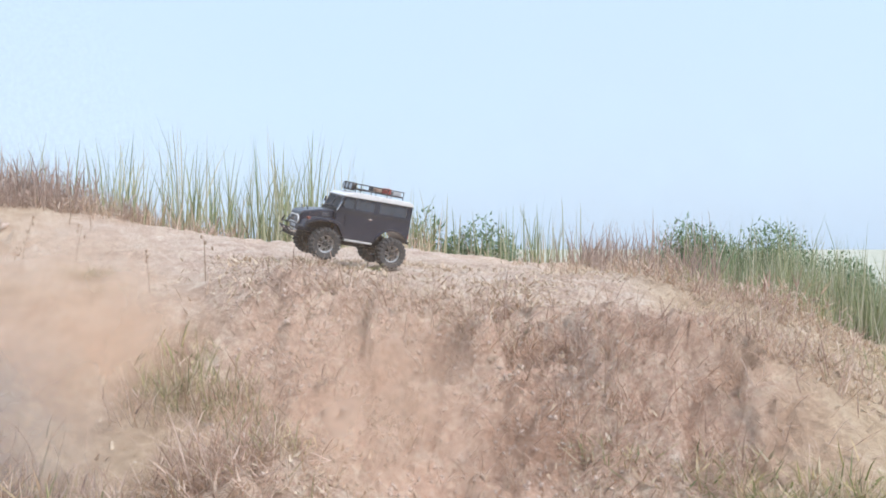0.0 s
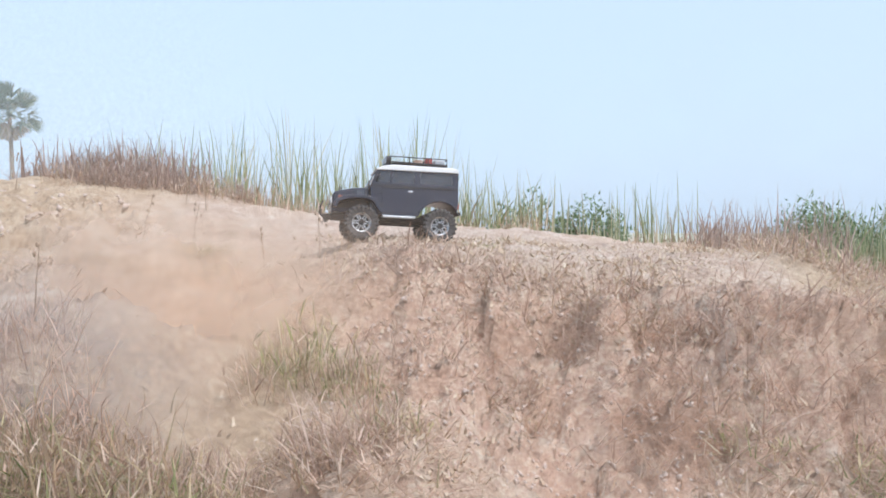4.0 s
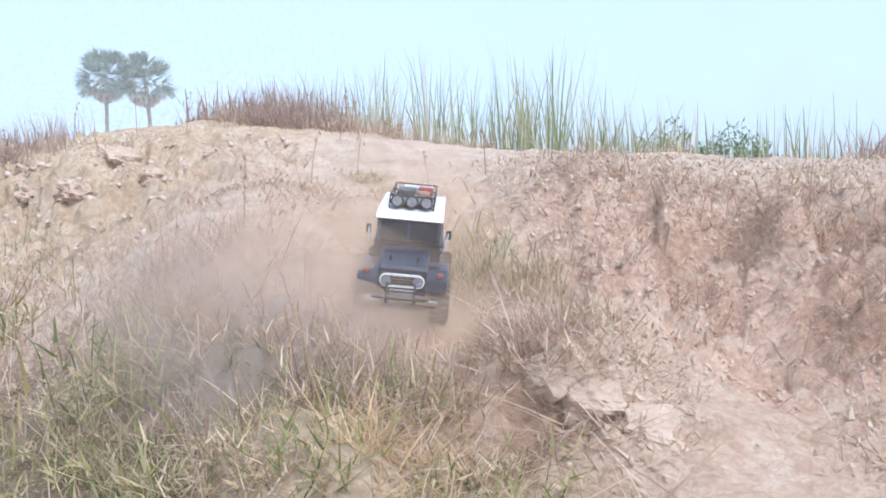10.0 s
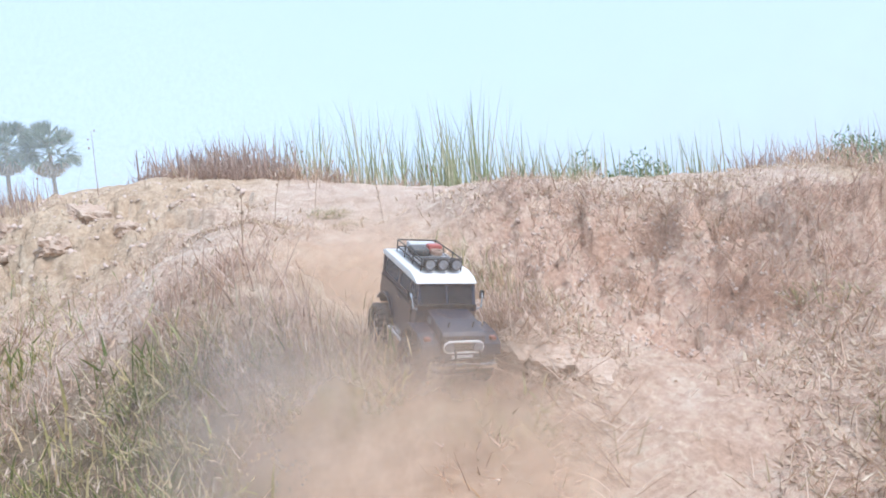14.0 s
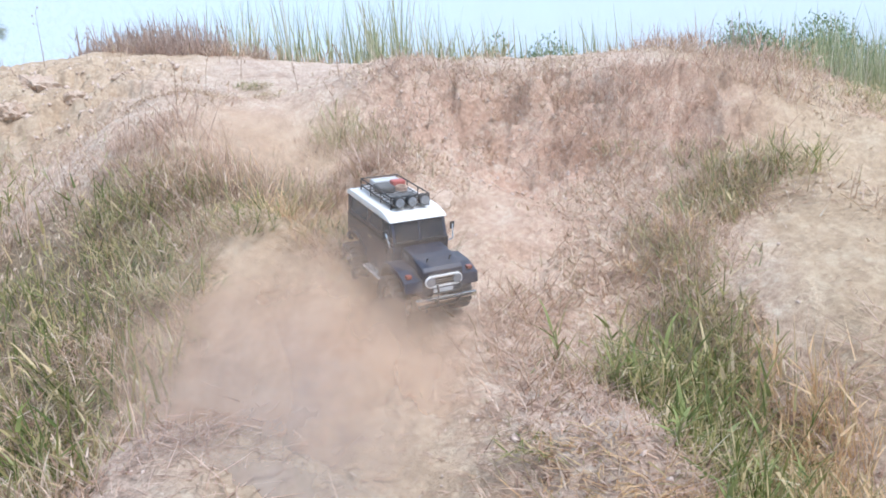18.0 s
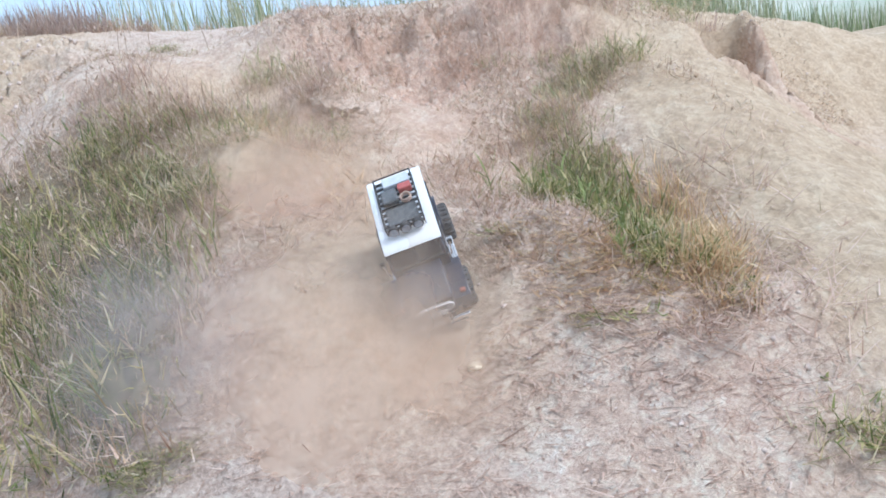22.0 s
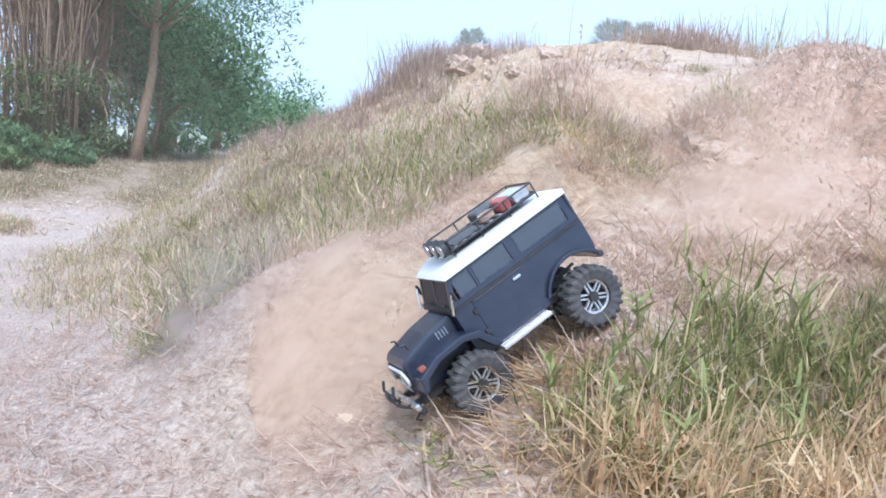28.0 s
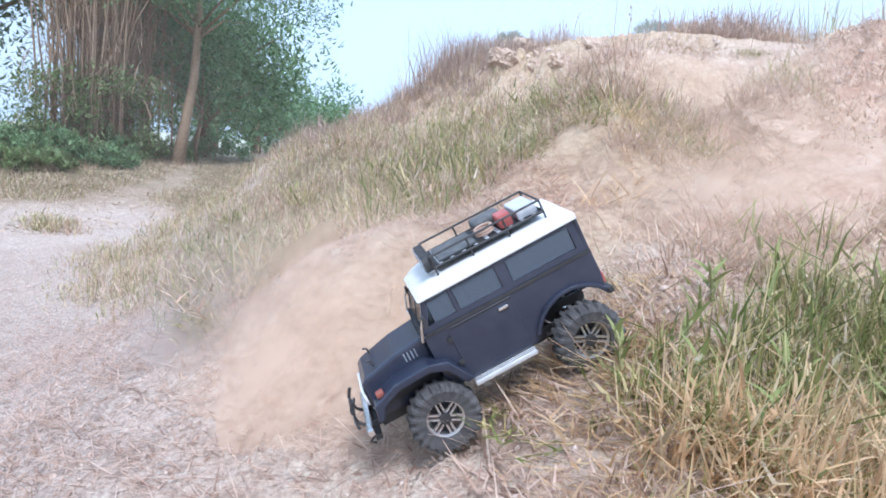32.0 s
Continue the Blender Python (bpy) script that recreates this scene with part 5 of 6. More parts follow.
def build_wheel(parent, x, y, side):
    """Tyre with lugs and a six-spoke rim, turning about its own y axis."""
    R = 0.054
    bm = bmesh.new()
    rings = [(0.030, -0.019), (0.046, -0.022), (0.052, -0.019), (R, -0.012), (R + 0.0005, 0), (R, 0.012), (0.052, 0.019), (0.046, 0.022), (0.030, 0.019)]
    sides = 132
    vs = []
    for r, w in rings:
        ring = []
        for k in range(sides):
            lug = (k + (3 if w > 0 else 0)) % 6 < 3
            rr = r + (0.0022 if lug else -0.0022) if r > 0.05 and w != 0 else r + (0.0008 if abs(w) > 0.02 and r > 0.04 and lug else 0)
            ring.append(bm.verts.new((rr * math.cos(6.28318 * k / sides), w * (1.06 if lug and r > 0.04 else 1), rr * math.sin(6.28318 * k / sides))))
        vs.append(ring)
    for a, b in zip(vs, vs[1:] + vs[:1]):
        for k in range(sides):
            bm.faces.new((a[k], a[(k + 1) % sides], b[(k + 1) % sides], b[k]))
    bmesh.ops.recalc_face_normals(bm, faces=bm.faces)
    hub = part("wheel", disc_bm(0, 0, 0, 0.009, 0.03, "Y", 14), TRIM, parent)
    hub.location = (x, y, R)
    part("tyre", bm, RUBBER, hub, "dusty black knobbly tyre")
    bm = bmesh.new()
    o = 0.012 * side
    for r0, r1, w0, w1 in ((0.0305, 0.0265, o, o * 0.9), (0.0265, 0.0255, o * 0.9, -o)):
        a = [bm.verts.new((r0 * math.cos(6.28318 * k / 30), w0, r0 * math.sin(6.28318 * k / 30))) for k in range(30)]
        b = [bm.verts.new((r1 * math.cos(6.28318 * k / 30), w1, r1 * math.sin(6.28318 * k / 30))) for k in range(30)]
        for k in range(30):
            bm.faces.new((a[k], a[(k + 1) % 30], b[(k + 1) % 30], b[k]))
    for k in range(6):
        m = Matrix.Rotation(6.28318 * k / 6, 4, "Y")
        for d in (-0.0035, 0.0035):
            q = m @ pose(0.0165, o * 0.62, d, 0, 0, 0) @ Matrix.Diagonal((0.022, 0.005, 0.0032, 1))
            bmesh.ops.create_cube(bm, size=1, matrix=q)
    bmesh.ops.create_cone(bm, cap_ends=True, segments=16, radius1=0.0085, radius2=0.007, depth=0.008, matrix=pose(0, o * 0.75, 0, 90))
    part("rim", bm, RIM, hub, "six-spoke chrome rim")
    part("brake_drum", disc_bm(0, -0.004 * side, 0, 0.024, 0.004, "Y"), TRIM, hub)
    return hub


def build_car():
    root = tagged(new("model_car"), "dark blue model off-road car with white roof and loaded roof rack", "toy car")
    # tub with rear wheel arches
    lower = [(-0.184, 0.105), (-0.187, 0.135), (-0.186, 0.178), (0.098, 0.178), (0.098, 0.085), (0.068, 0.082)] + [(-0.052, 0.082)] + arch(-0.125, 0.062, 0.07, 18, 150)
    part("body", prism_bm(lower, -0.076, 0.076, 0.004), PAINT, root)
    # bonnet and nose
    part("bonnet", prism_bm([(0.098, 0.082), (0.098, 0.171), (0.15, 0.166), (0.205, 0.153), (0.214, 0.146), (0.215, 0.085)], -0.053, 0.053, 0.005), PAINT, root)
    for s in (1, -1):
        # flat-topped front wing with its arch
        wing = [(0.056, 0.09), (0.082, 0.132), (0.112, 0.142), (0.168, 0.139), (0.208, 0.124), (0.214, 0.098), (0.204, 0.098), (0.196, 0.115), (0.165, 0.128), (0.114, 0.13), (0.09, 0.12), (0.07, 0.088)]
        part("front_wing", prism_bm(wing, s * 0.05, s * 0.098, 0.0025), PAINT, root)
        flare = [(-0.05, 0.1)] + arch(-0.125, 0.064, 0.076, 25, 142, 10) + arch(-0.125, 0.064, 0.07, 142, 25, 10)
        part("rear_arch_flare", prism_bm(flare[1:], s * 0.072, s * 0.084, 0.0015), PAINT, root)
        part("inner_wing", prism_bm([(0.1, 0.1), (0.1, 0.135), (0.205, 0.125), (0.205, 0.1)], s * 0.045, s * 0.056), TRIM, root)
        # doors, handles, hinges
        door = part("door", box_bm(-0.046, 0.062, s * 0.0755, s * 0.0775, 0.09, 0.176, 0.001), PAINT, root)
        part("door_handle", box_bm(-0.036, -0.02, s * 0.0775, s * 0.0815, 0.158, 0.163, 0.001), CHROME, door)
        part("belt_moulding", box_bm(-0.184, 0.094, s * 0.0755, s * 0.0785, 0.174, 0.178), TRIM, root)
        part("door_rail", rod_bm([(-0.044, s * 0.0785, 0.1705), (0.058, s * 0.0785, 0.1705)], 0.0014, 6), TRIM, door)
        part("bonnet_catch", rod_bm([(0.186, s * 0.03, 0.156), (0.188, s * 0.03, 0.168), (0.194, s * 0.03, 0.17)], 0.0018, 6), TRIM, root, "small black bonnet catch")
        part("wiper", rod_bm([(0.101, s * 0.012, 0.181), (0.099, s * 0.05, 0.187)], 0.0012, 5), TRIM, root)
        for z in (0.11, 0.15):
            part("hinge", box_bm(0.06, 0.068, s * 0.0765, s * 0.0805, z, z + 0.008, 0.001), TRIM, door)
        part("side_step", box_bm(-0.045, 0.06, s * 0.07, s * 0.094, 0.074, 0.080, 0.0015), SILVER, root, "ribbed silver side step")
        for k in range(3):
            part("step_rib", box_bm(-0.043, 0.058, s * (0.076 + 0.006 * k), s * (0.078 + 0.006 * k), 0.080, 0.0815), CHROME, root)
        # louvres and amber lamp on the wing
        for k in range(4):
            part("louvre", box_bm(0.118 + k * 0.006, 0.1205 + k * 0.006, s * 0.0525, s * 0.0548, 0.146, 0.16, 0.0008), LENS, root, "grey louvre slit in the bonnet side")
        part("indicator_lamp", box_bm(0.188, 0.2, s * 0.074, s * 0.088, 0.1285, 0.137, 0.002), AMBER, root, "amber indicator lamp on the wing")
        # mirror on a long arm
        mirror = part("mirror", rod_bm([(0.1, s * 0.0755, 0.17), (0.102, s * 0.086, 0.174), (0.094, s * 0.09, 0.196), (0.088, s * 0.091, 0.206)], 0.0021, 6), CHROME, root, "chrome mirror on a long arm")
        part("mirror_head", box_bm(0.084, 0.0885, s * 0.086, s * 0.098, 0.192, 0.212, 0.002), TRIM, mirror)
        # frame rail and leaf springs
        part("frame_rail", box_bm(-0.17, 0.215, s * 0.03, s * 0.04, 0.066, 0.082, 0.001), TRIM, root)
        part("tail_lamp", box_bm(-0.191, -0.186, s * 0.055, s * 0.069, 0.115, 0.131, 0.001), RED, root, "red tail lamp")
    # cabin sides with window openings
    zs = [0.178, 0.187, 0.222, 0.231]
    for s in (1, -1):
        bm = bmesh.new()
        xs = [-0.183, -0.168, -0.06, -0.042, 0.03, 0.036, 0.066, 0.074]
        for i in range(len(xs) - 1):
            for j in range(3):
                if j == 1 and i in (1, 3, 5):
                    continue
                lean0, lean1 = 0.0745 - (zs[j] - 0.178) * 0.07, 0.0745 - (zs[j + 1] - 0.178) * 0.07
                vv = []
                for dy in (0, -0.003):
                    for (xx, zz, ln) in ((xs[i], zs[j], lean0), (xs[i + 1], zs[j], lean0), (xs[i + 1], zs[j + 1], lean1), (xs[i], zs[j + 1], lean1)):
                        fwd = 0.022 * max(0.0, (0.231 - zz) / 0.053) if xx > 0.06 else 0.0
                        vv.append(bm.verts.new((xx + fwd, s * (ln + dy), zz)))
                for q in ((0, 1, 2, 3), (7, 6, 5, 4), (0, 4, 5, 1), (1, 5, 6, 2), (2, 6, 7, 3), (3, 7, 4, 0)):
                    bm.faces.new([vv[k] for k in q])
        bmesh.ops.recalc_face_normals(bm, faces=bm.faces)
        part("cabin_side", bm, PAINT, root)
        for x0, x1 in ((-0.167, -0.061), (-0.041, 0.029), (0.037, 0.072)):
            p = part("side_window", box_bm(x0, x1, s * 0.0705, s * 0.0715, 0.186, 0.223), GLASS, root, "side window pane, greyed for dust and the brightness seen through")
            p.visible_shadow = False
    # windscreen frame, wipers, rear wall
    for y0, y1 in ((-0.073, -0.066), (0.066, 0.073), (-0.002, 0.002)):
        part("screen_pillar", prism_bm([(0.094, 0.174), (0.099, 0.174), (0.077, 0.23), (0.072, 0.23)], y0, y1), PAINT, root)
    part("screen_rail", box_bm(0.09, 0.101, -0.073, 0.073, 0.172, 0.181, 0.001), TRIM, root, "black rail below the windscreen")
    part("screen_header", box_bm(0.07, 0.079, -0.071, 0.071, 0.222, 0.231), PAINT, root)
    p = part("windscreen", prism_bm([(0.0955, 0.179), (0.0965, 0.179), (0.0775, 0.226), (0.0765, 0.226)], -0.067, 0.067), SCREEN_GLASS, root, "windscreen glass darkened for the unlit cabin behind")
    p.visible_shadow = False
    part("rear_wall", box_bm(-0.186, -0.181, -0.074, 0.074, 0.176, 0.231, 0.001), PAINT, root)
    part("rear_window", box_bm(-0.188, -0.186, -0.05, 0.05, 0.188, 0.222, 0.0005), TRIM, root)
    part("interior", box_bm(-0.12, 0.05, -0.06, 0.06, 0.17, 0.184, 0.004), TRIM, root)
    for s in (-1, 1):
        part("seat", box_bm(-0.02, 0.01, s * 0.012, s * 0.055, 0.182, 0.212, 0.005), TRIM, root)
    # roof
    part("roof", prism_bm([(-0.186, 0.229), (-0.186, 0.239), (-0.17, 0.245), (0.03, 0.245), (0.062, 0.239), (0.084, 0.2285), (0.08, 0.226)], -0.0775, 0.0775, 0.006, seg=3), WHITE, root, "white painted roof", True)
    # nose: grille, lamps, bumper, bull bar
    bm = bmesh.new()
    ring = []
    for k in range(28):
        a = 6.28318 * k / 28
        cx = math.copysign(0.034, math.cos(a))
        ring.append((cx + 0.0155 * math.cos(a), 0.0155 * math.sin(a)))
    inner = [(y * 0.88, z * 0.72) for y, z in ring]
    va = [bm.verts.new((0.216, y, 0.121 + z)) for y, z in ring]
    vb = [bm.verts.new((0.2205, y * 0.98, 0.121 + z * 0.95)) for y, z in ring]
    vc = [bm.verts.new((0.2205, y, 0.121 + z)) for y, z in inner]
    vd = [bm.verts.new((0.216, y, 0.121 + z)) for y, z in inner]
    for a, b in ((va, vb), (vb, vc), (vc, vd)):
        for k in range(28):
            bm.faces.new((a[k], a[(k + 1) % 28], b[(k + 1) % 28], b[k]))
    bmesh.ops.recalc_face_normals(bm, faces=bm.faces)
    grille = part("grille", bm, WHITE, root, "white oval grille surround")
    part("grille_panel", box_bm(0.214, 0.2165, -0.05, 0.05, 0.105, 0.138, 0.002), TRIM, grille)
    for k in range(4):
        part("grille_bar", box_bm(0.2165, 0.218, -0.022, 0.022, 0.111 + 0.006 * k, 0.113 + 0.006 * k), CHROME, grille)
    for s in (1, -1):
        part("headlamp", disc_bm(0.2185, s * 0.035, 0.121, 0.0115, 0.006), LENS, grille, "round clear headlamp")
        part("front_indicator", box_bm(0.2, 0.21, s * 0.07, s * 0.09, 0.105, 0.116, 0.002), LENS, root, "small side lamp on the wing front")
    part("number_plate", box_bm(0.2165, 0.2185, -0.026, 0.026, 0.092, 0.102, 0.001), GREY, root, "blank pale number plate")
    part("bumper", box_bm(0.228, 0.238, -0.08, 0.08, 0.076, 0.088, 0.0025), CHROME, root, "straight chrome front bumper")
    part("lower_bumper", box_bm(0.222, 0.232, -0.07, 0.07, 0.062, 0.072, 0.002), TRIM, root)
    for s in (1, -1):
        part("bull_bar", rod_bm([(0.232, s * 0.03, 0.07), (0.248, s * 0.03, 0.085), (0.25, s * 0.03, 0.108), (0.242, s * 0.03, 0.122)], 0.0028), TRIM, root, "black tubular bull bar")
        part("bumper_bracket", box_bm(0.2, 0.23, s * 0.03, s * 0.038, 0.07, 0.08), TRIM, root)
        part("tow_hook", rod_bm([(0.232, s * 0.055, 0.066), (0.243, s * 0.055, 0.06), (0.236, s * 0.055, 0.054)], 0.002, 6), TRIM, root)
    part("bull_bar", rod_bm([(0.25, -0.034, 0.106), (0.25, 0.034, 0.106)], 0.0026), TRIM, root, "black tubular bull bar")
    part("bull_bar", rod_bm([(0.248, -0.06, 0.09), (0.252, -0.03, 0.09), (0.252, 0.03, 0.09), (0.248, 0.06, 0.09)], 0.0024), TRIM, root, "black tubular bull bar")
    # underside
    for x in (0.125, -0.125):
        part("axle", rod_bm([(x, -0.075, 0.054), (x, 0.075, 0.054)], 0.007, 10), TRIM, root)
        bm = bmesh.new()
        bmesh.ops.create_uvsphere(bm, u_segments=12, v_segments=8, radius=0.016, matrix=pose(x, 0.012, 0.054))
        part("differential", bm, TRIM, root, "", True)
        for s in (1, -1):
            part("leaf_spring", rod_bm([(x - 0.05, s * 0.045, 0.072), (x, s * 0.045, 0.058), (x + 0.05, s * 0.045, 0.072)], 0.003, 6), TRIM, root)
            part("shock_absorber", rod_bm([(x + 0.012, s * 0.05, 0.058), (x + 0.004, s * 0.046, 0.1)], 0.0045, 8), CHROME, root)
    part("gearbox", box_bm(-0.03, 0.06, -0.022, 0.022, 0.058, 0.082, 0.004), TRIM, root)
    part("prop_shaft", rod_bm([(-0.11, 0.012, 0.056), (0.11, 0.012, 0.058)], 0.004), TRIM, root)
    part("exhaust_pipe", rod_bm([(0.05, -0.05, 0.068), (-0.1, -0.05, 0.07), (-0.19, -0.055, 0.075)], 0.0035), TRIM, root)
    part("rear_bumper", box_bm(-0.197, -0.187, -0.07, 0.07, 0.094, 0.104, 0.002), TRIM, root)
    # roof rack and its load
    rack = part("roof_rack", box_bm(-0.15, 0.03, -0.05, 0.05, 0.2535, 0.2555), TRIM, root, "black roof rack")
    for z in (0.257, 0.275):
        for s in (1, -1):
            part("rack_rail", rod_bm([(-0.15, s * 0.052, z), (0.035, s * 0.052, z)], 0.0018, 6), TRIM, rack)
        for x in (-0.15, 0.035):
            part("rack_rail", rod_bm([(x, -0.052, z), (x, 0.052, z)], 0.0018, 6), TRIM, rack)
    for s in (1, -1):
        for x in (-0.15, -0.088, -0.026, 0.035):
            part("rack_post", rod_bm([(x, s * 0.052, 0.243), (x, s * 0.052, 0.276)], 0.0016, 6), TRIM, rack)
    for k in range(9):
        part("rack_slat", box_bm(-0.14 + 0.02 * k, -0.134 + 0.02 * k, -0.05, 0.05, 0.2556, 0.2575), GREY, rack)
    for k in range(3):
        lamp = part("roof_lamp", disc_bm(0.041, -0.034 + 0.034 * k, 0.264, 0.0145, 0.014), TRIM, rack, "round roof lamp")
        part("lens", disc_bm(0.0488, -0.034 + 0.034 * k, 0.264, 0.0115, 0.002), LENS, lamp)
        part("lamp_bracket", box_bm(0.034, 0.04, -0.037 + 0.034 * k, -0.031 + 0.034 * k, 0.254, 0.262), TRIM, lamp)
    part("stowed_case", box_bm(-0.145, -0.112, -0.03, 0.044, 0.2576, 0.274, 0.003), GREY, rack, "pale grey storage case")
    part("jerry_can", box_bm(-0.104, -0.082, 0.008, 0.045, 0.2576, 0.279, 0.004), RED, rack, "red fuel can")
    part("stowed_bag", box_bm(-0.1, -0.05, -0.042, 0.002, 0.2576, 0.276, 0.007, 3), CARGO, rack, "olive canvas bag")
    part("stowed_mat", box_bm(-0.04, 0.024, -0.042, 0.042, 0.2576, 0.2605, 0.001), CARGO, rack, "green mesh mat")
    bm = bmesh.new()
    for k in range(3):
        tube(bm, [(-0.06 + 0.014 * math.cos(a * 0.5236), 0.022 + 0.014 * math.sin(a * 0.5236), 0.262 + k * 0.004) for a in range(13)], [0.0022] * 13, 6)
    part("rope_coil", bm, STRAW, rack, "coil of tan rope")
    wheels = [build_wheel(root, x, y * 0.084, y) for x in (0.125, -0.125) for y in (1, -1)]
    return root, wheels


car, car_wheels = build_car()


# ---------------------------------------------------------------- dust raised by the wheels
def dust_cloud(veils, label="drifting cloud of fine pale brown dust", mat=DUST, lean=-35):
    """Thin upright veils of dust, densest at their middle: x, y, z, radius, density, turn."""
    root = tagged(new("dust_cloud"), label, "dust", "dust clouds")
    for k, (x, y, z, r, density, turn) in enumerate(veils):
        rings, sides = 8, 24
        v, dens = [(0.0, 0.0, 0.0)], [density]
        for i in range(1, rings + 1):
            q = i / rings
            for j in range(sides):
                a = 6.28318 * j / sides
                v.append((r * q * math.cos(a), 0.12 * r * q * q * math.sin(2 * a + k), r * q * math.sin(a)))
                dens.append(density * (0.5 + 0.5 * math.cos(math.pi * q)))
        f = [(0, 1 + j, 1 + (j + 1) % sides) for j in range(sides)]
        for i in range(rings - 1):
            a, b = 1 + i * sides, 1 + (i + 1) * sides
            f += [(a + j, b + j, b + (j + 1) % sides, a + (j + 1) % sides) for j in range(sides)]
        ob = mesh_object("dust_veil", v, f, mat, root)
        ob.data.attributes.new("haziness", "FLOAT", "POINT").data.foreach_set("value", dens)
        ob.visible_shadow = False
        ob.location = (x, y, z)
        ob.rotation_euler = (radians(lean), 0, radians(turn))
    return root


dust_near = dust_cloud([(0, 0, 0.06, 0.52, 0.88, 8), (0.1, 0.16, 0.02, 0.46, 0.78, -12)])
# the low cloud takes the dust colour with shade painted in
dust_low = dust_cloud([(0, 0, 0.08, 0.42, 0.6, 10), (-0.16, 0.15, 0.1, 0.32, 0.6, -10)], "low rolling cloud of dust, greyed in its colour as if in shade", SHADED_DUST)
dust_back = dust_cloud([(0, 0, 0.06, 0.46, 0.42, 0), (0.1, 0.08, 0.05, 0.34, 0.32, 20)])
# wide thin sheets added to lift dark tones as dusty haze does
dust_cloud([(-0.6, 0.8, 1.2, 1.5, 0.11, 0), (0.5, 1.2, 1.4, 1.5, 0.11, 0), (-6.8, 1.6, 1.2, 3.4, 0.05, 80)], "thin dusty haze hanging over the slope")


# large pale sheets added before palms and thicket in place of distance haze
dust_cloud([(-18, 28, 2.5, 17, 0.26, 32), (-31, 30, 3, 17, 0.26, 45), (-9.0, 2.6, 1.8, 3.6, 0.05, 76)], "pale sheets standing in for distance haze behind the mound", HAZE, 0)


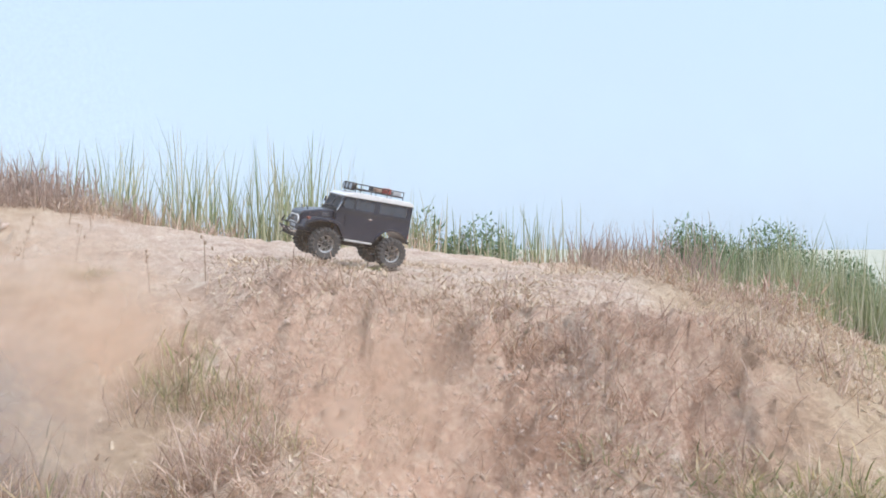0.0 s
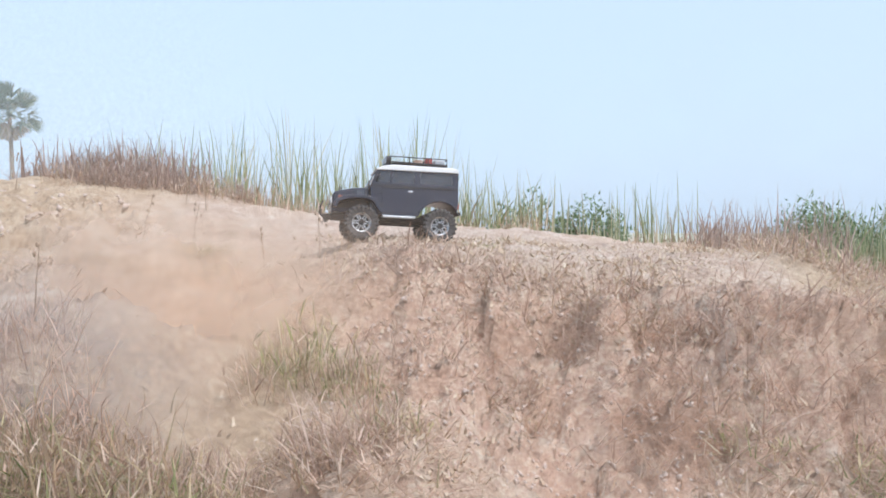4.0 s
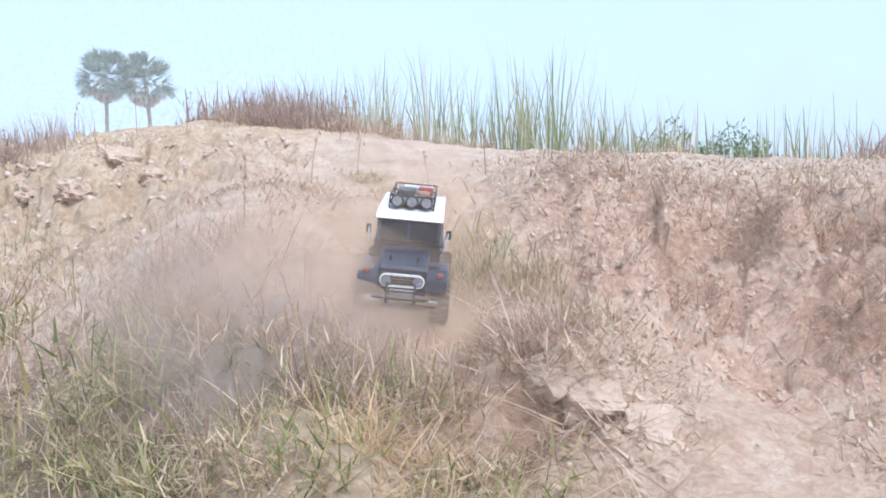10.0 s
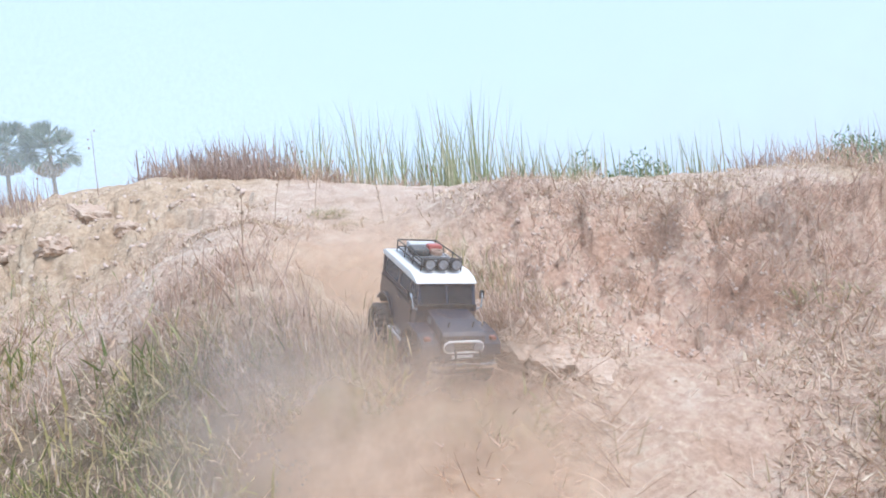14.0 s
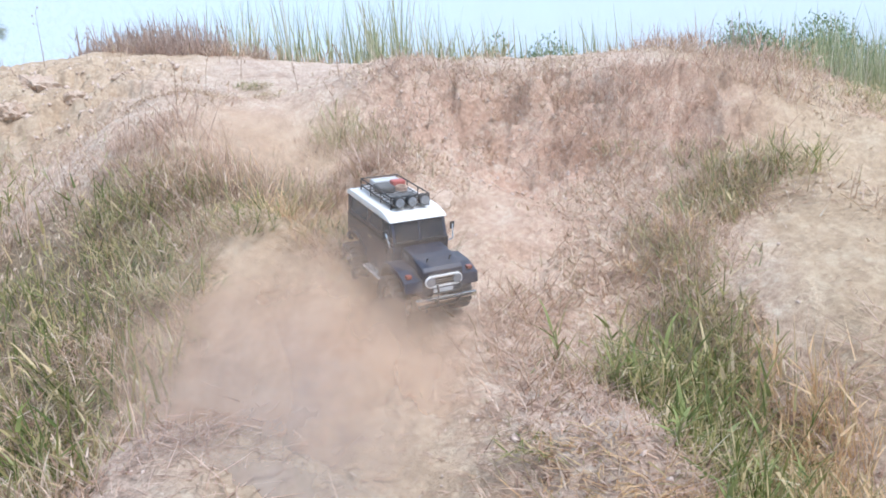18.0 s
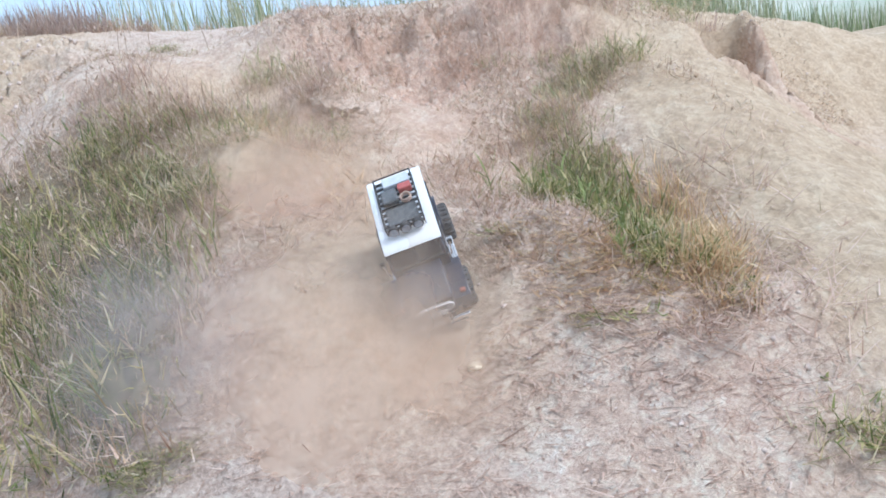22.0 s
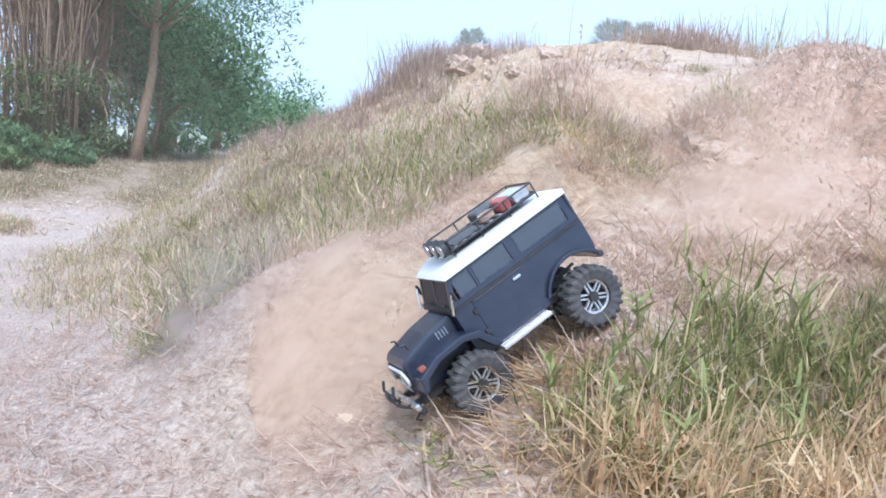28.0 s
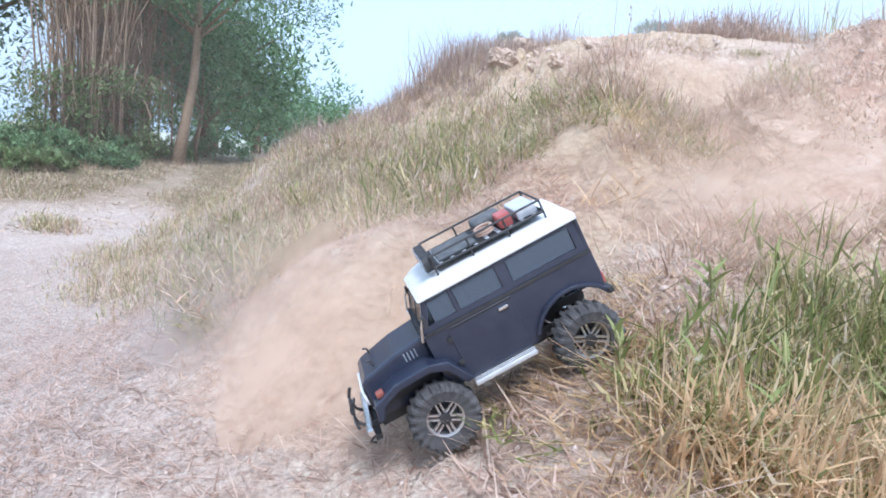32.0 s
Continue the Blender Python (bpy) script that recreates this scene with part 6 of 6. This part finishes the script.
# ---------------------------------------------------------------- what moves
def motions():
    rows = [
        (0.00, pose(-0.346, 2.834, 1.710, -8.0, -8.0, -151.1)),
        (2.00, pose(-0.521, 2.652, 1.698, 1.9, -5.4, -156.3)),
        (3.50, pose(-0.537, 2.651, 1.695, 3.7, -3.2, -161.2)),
        (5.50, pose(-0.579, 2.629, 1.693, 3.4, -0.2, -156.8)),
        (6.00, pose(-0.665, 2.557, 1.677, 19.9, 9.2, -141.9)),
        (6.50, pose(-0.774, 2.584, 1.642, 9.7, 21.1, -139.1)),
        (7.50, pose(-0.885, 2.403, 1.569, 19.7, 19.4, -113.9)),
        (8.00, pose(-0.889, 2.134, 1.464, -3.5, 21.4, -83.2)),
        (8.50, pose(-0.857, 2.015, 1.400, 4.2, 12.6, -66.0)),
        (9.00, pose(-0.837, 1.880, 1.346, -9.3, 10.7, -72.8)),
        (10.00, pose(-0.823, 1.848, 1.333, -7.4, 9.0, -76.1)),
        (11.00, pose(-0.834, 1.878, 1.344, -9.3, 10.5, -74.9)),
        (12.00, pose(-0.807, 1.810, 1.318, -11.2, 6.8, -76.4)),
        (12.50, pose(-0.762, 1.696, 1.277, -7.2, 12.0, -68.9)),
        (13.00, pose(-0.724, 1.739, 1.242, -10.9, 21.0, -63.2)),
        (14.00, pose(-0.651, 1.545, 1.225, -7.4, 15.9, -60.4)),
        (16.50, pose(-0.499, 1.184, 1.123, -10.2, 22.2, -54.4)),
        (17.00, pose(-0.346, 1.023, 1.046, -2.9, 15.7, -54.0)),
        (18.00, pose(-0.294, 0.930, 1.008, -1.4, 13.0, -56.2)),
        (19.00, pose(-0.176, 0.697, 0.911, 2.0, 22.7, -65.9)),
        (20.00, pose(-0.151, 0.492, 0.829, 4.2, 23.3, -75.0)),
        (21.00, pose(-0.190, 0.279, 0.731, 9.9, 29.4, -90.5)),
        (22.00, pose(-0.181, 0.313, 0.747, 11.6, 34.4, -88.3)),
        (23.00, pose(-0.168, 0.291, 0.739, 9.3, 32.5, -89.1)),
        (24.00, pose(-0.145, 0.300, 0.746, 9.6, 32.0, -88.2)),
        (25.00, pose(-0.017, 0.311, 0.756, 11.0, 38.4, -92.9)),
        (26.00, pose(0.039, 0.239, 0.771, 8.6, 37.7, -98.7)),
        (26.50, pose(0.160, 0.126, 0.768, 8.1, 38.9, -105.3)),
        (28.50, pose(0.140, 0.156, 0.773, 9.7, 35.0, -105.3)),
        (30.00, pose(0.132, 0.158, 0.772, 8.8, 34.8, -105.8)),
        (31.50, pose(0.137, 0.160, 0.774, 9.0, 35.3, -107.2)),
        (31.70, pose(0.137, 0.160, 0.774, 9.0, 35.3, -107.2)),
        (32.00, pose(0.113, 0.009, 0.686, -4.2, 31.2, -119.2)),
    ]
    walk(car, rows)
    # each wheel rolls by the way that the car has gone
    steps, gone, place = [], 0.0, rows[0][1].translation.copy()
    for i in range(321):
        t = i / 10
        k = max(j for j in range(len(rows)) if rows[j][0] <= t + 1e-6)
        a, b = rows[k], rows[min(k + 1, len(rows) - 1)]
        u = 0 if b[0] == a[0] else (t - a[0]) / (b[0] - a[0])
        p = a[1].translation.lerp(b[1].translation, u)
        d = p - place
        nose = a[1].to_3x3() @ Vector((1, 0, 0))
        gone += d.length if d.dot(nose) >= 0 else -d.length
        place = p
        steps.append((t, gone))
    for wheel in car_wheels:
        x, y, z = wheel.location
        walk(wheel, [(t, pose(x, y, z, 0, math.degrees(s / 0.054), 0)) for t, s in steps])
    # the dust hangs below and behind the car and follows it down the slope
    for cloud, way in ((dust_near, ((0, -1.1, 2.0, 1.5), (6, -1.15, 2.1, 1.45), (9, -0.95, 1.6, 1.3), (12, -0.78, 1.25, 1.16), (13, -0.58, 1.04, 1.08), (17, -0.58, 0.6, 0.9), (19, -0.46, 0.3, 0.8), (21, -0.46, -0.1, 0.64), (23, -0.54, -0.08, 0.64), (26, -0.26, -0.02, 0.72), (28.5, -0.34, -0.02, 0.64), (30, -0.35, -0.03, 0.64), (31.6, -0.36, -0.04, 0.64), (32, -0.4, -0.12, 0.6))),
                       (dust_low, ((0, -0.9, 1.5, 1.3), (6, -1.0, 1.6, 1.35), (10, -0.95, 1.35, 1.25), (13, -0.82, 1.05, 1.16), (17, -0.55, 0.55, 0.86), (18, -0.46, 0.3, 0.76), (20, -0.74, 0.14, 0.78), (22, -0.92, 0.02, 0.7), (24, -0.72, 0.0, 0.72), (29, -0.85, -0.1, 0.55), (32, -0.9, -0.15, 0.5))),
                       (dust_back, ((0, -0.2, 1.85, 1.35), (7, -0.9, 2.2, 1.55), (12, -0.9, 2.0, 1.45), (18, -0.9, 1.4, 1.25), (22, -0.6, 0.7, 1.0), (26, 0.05, 0.95, 1.1), (32, 0.0, 0.75, 1.02)))):
        walk(cloud, [(t, pose(x, y, z, 0, 0, 20 * math.sin(t / 5))) for t, x, y, z in way])


motions()
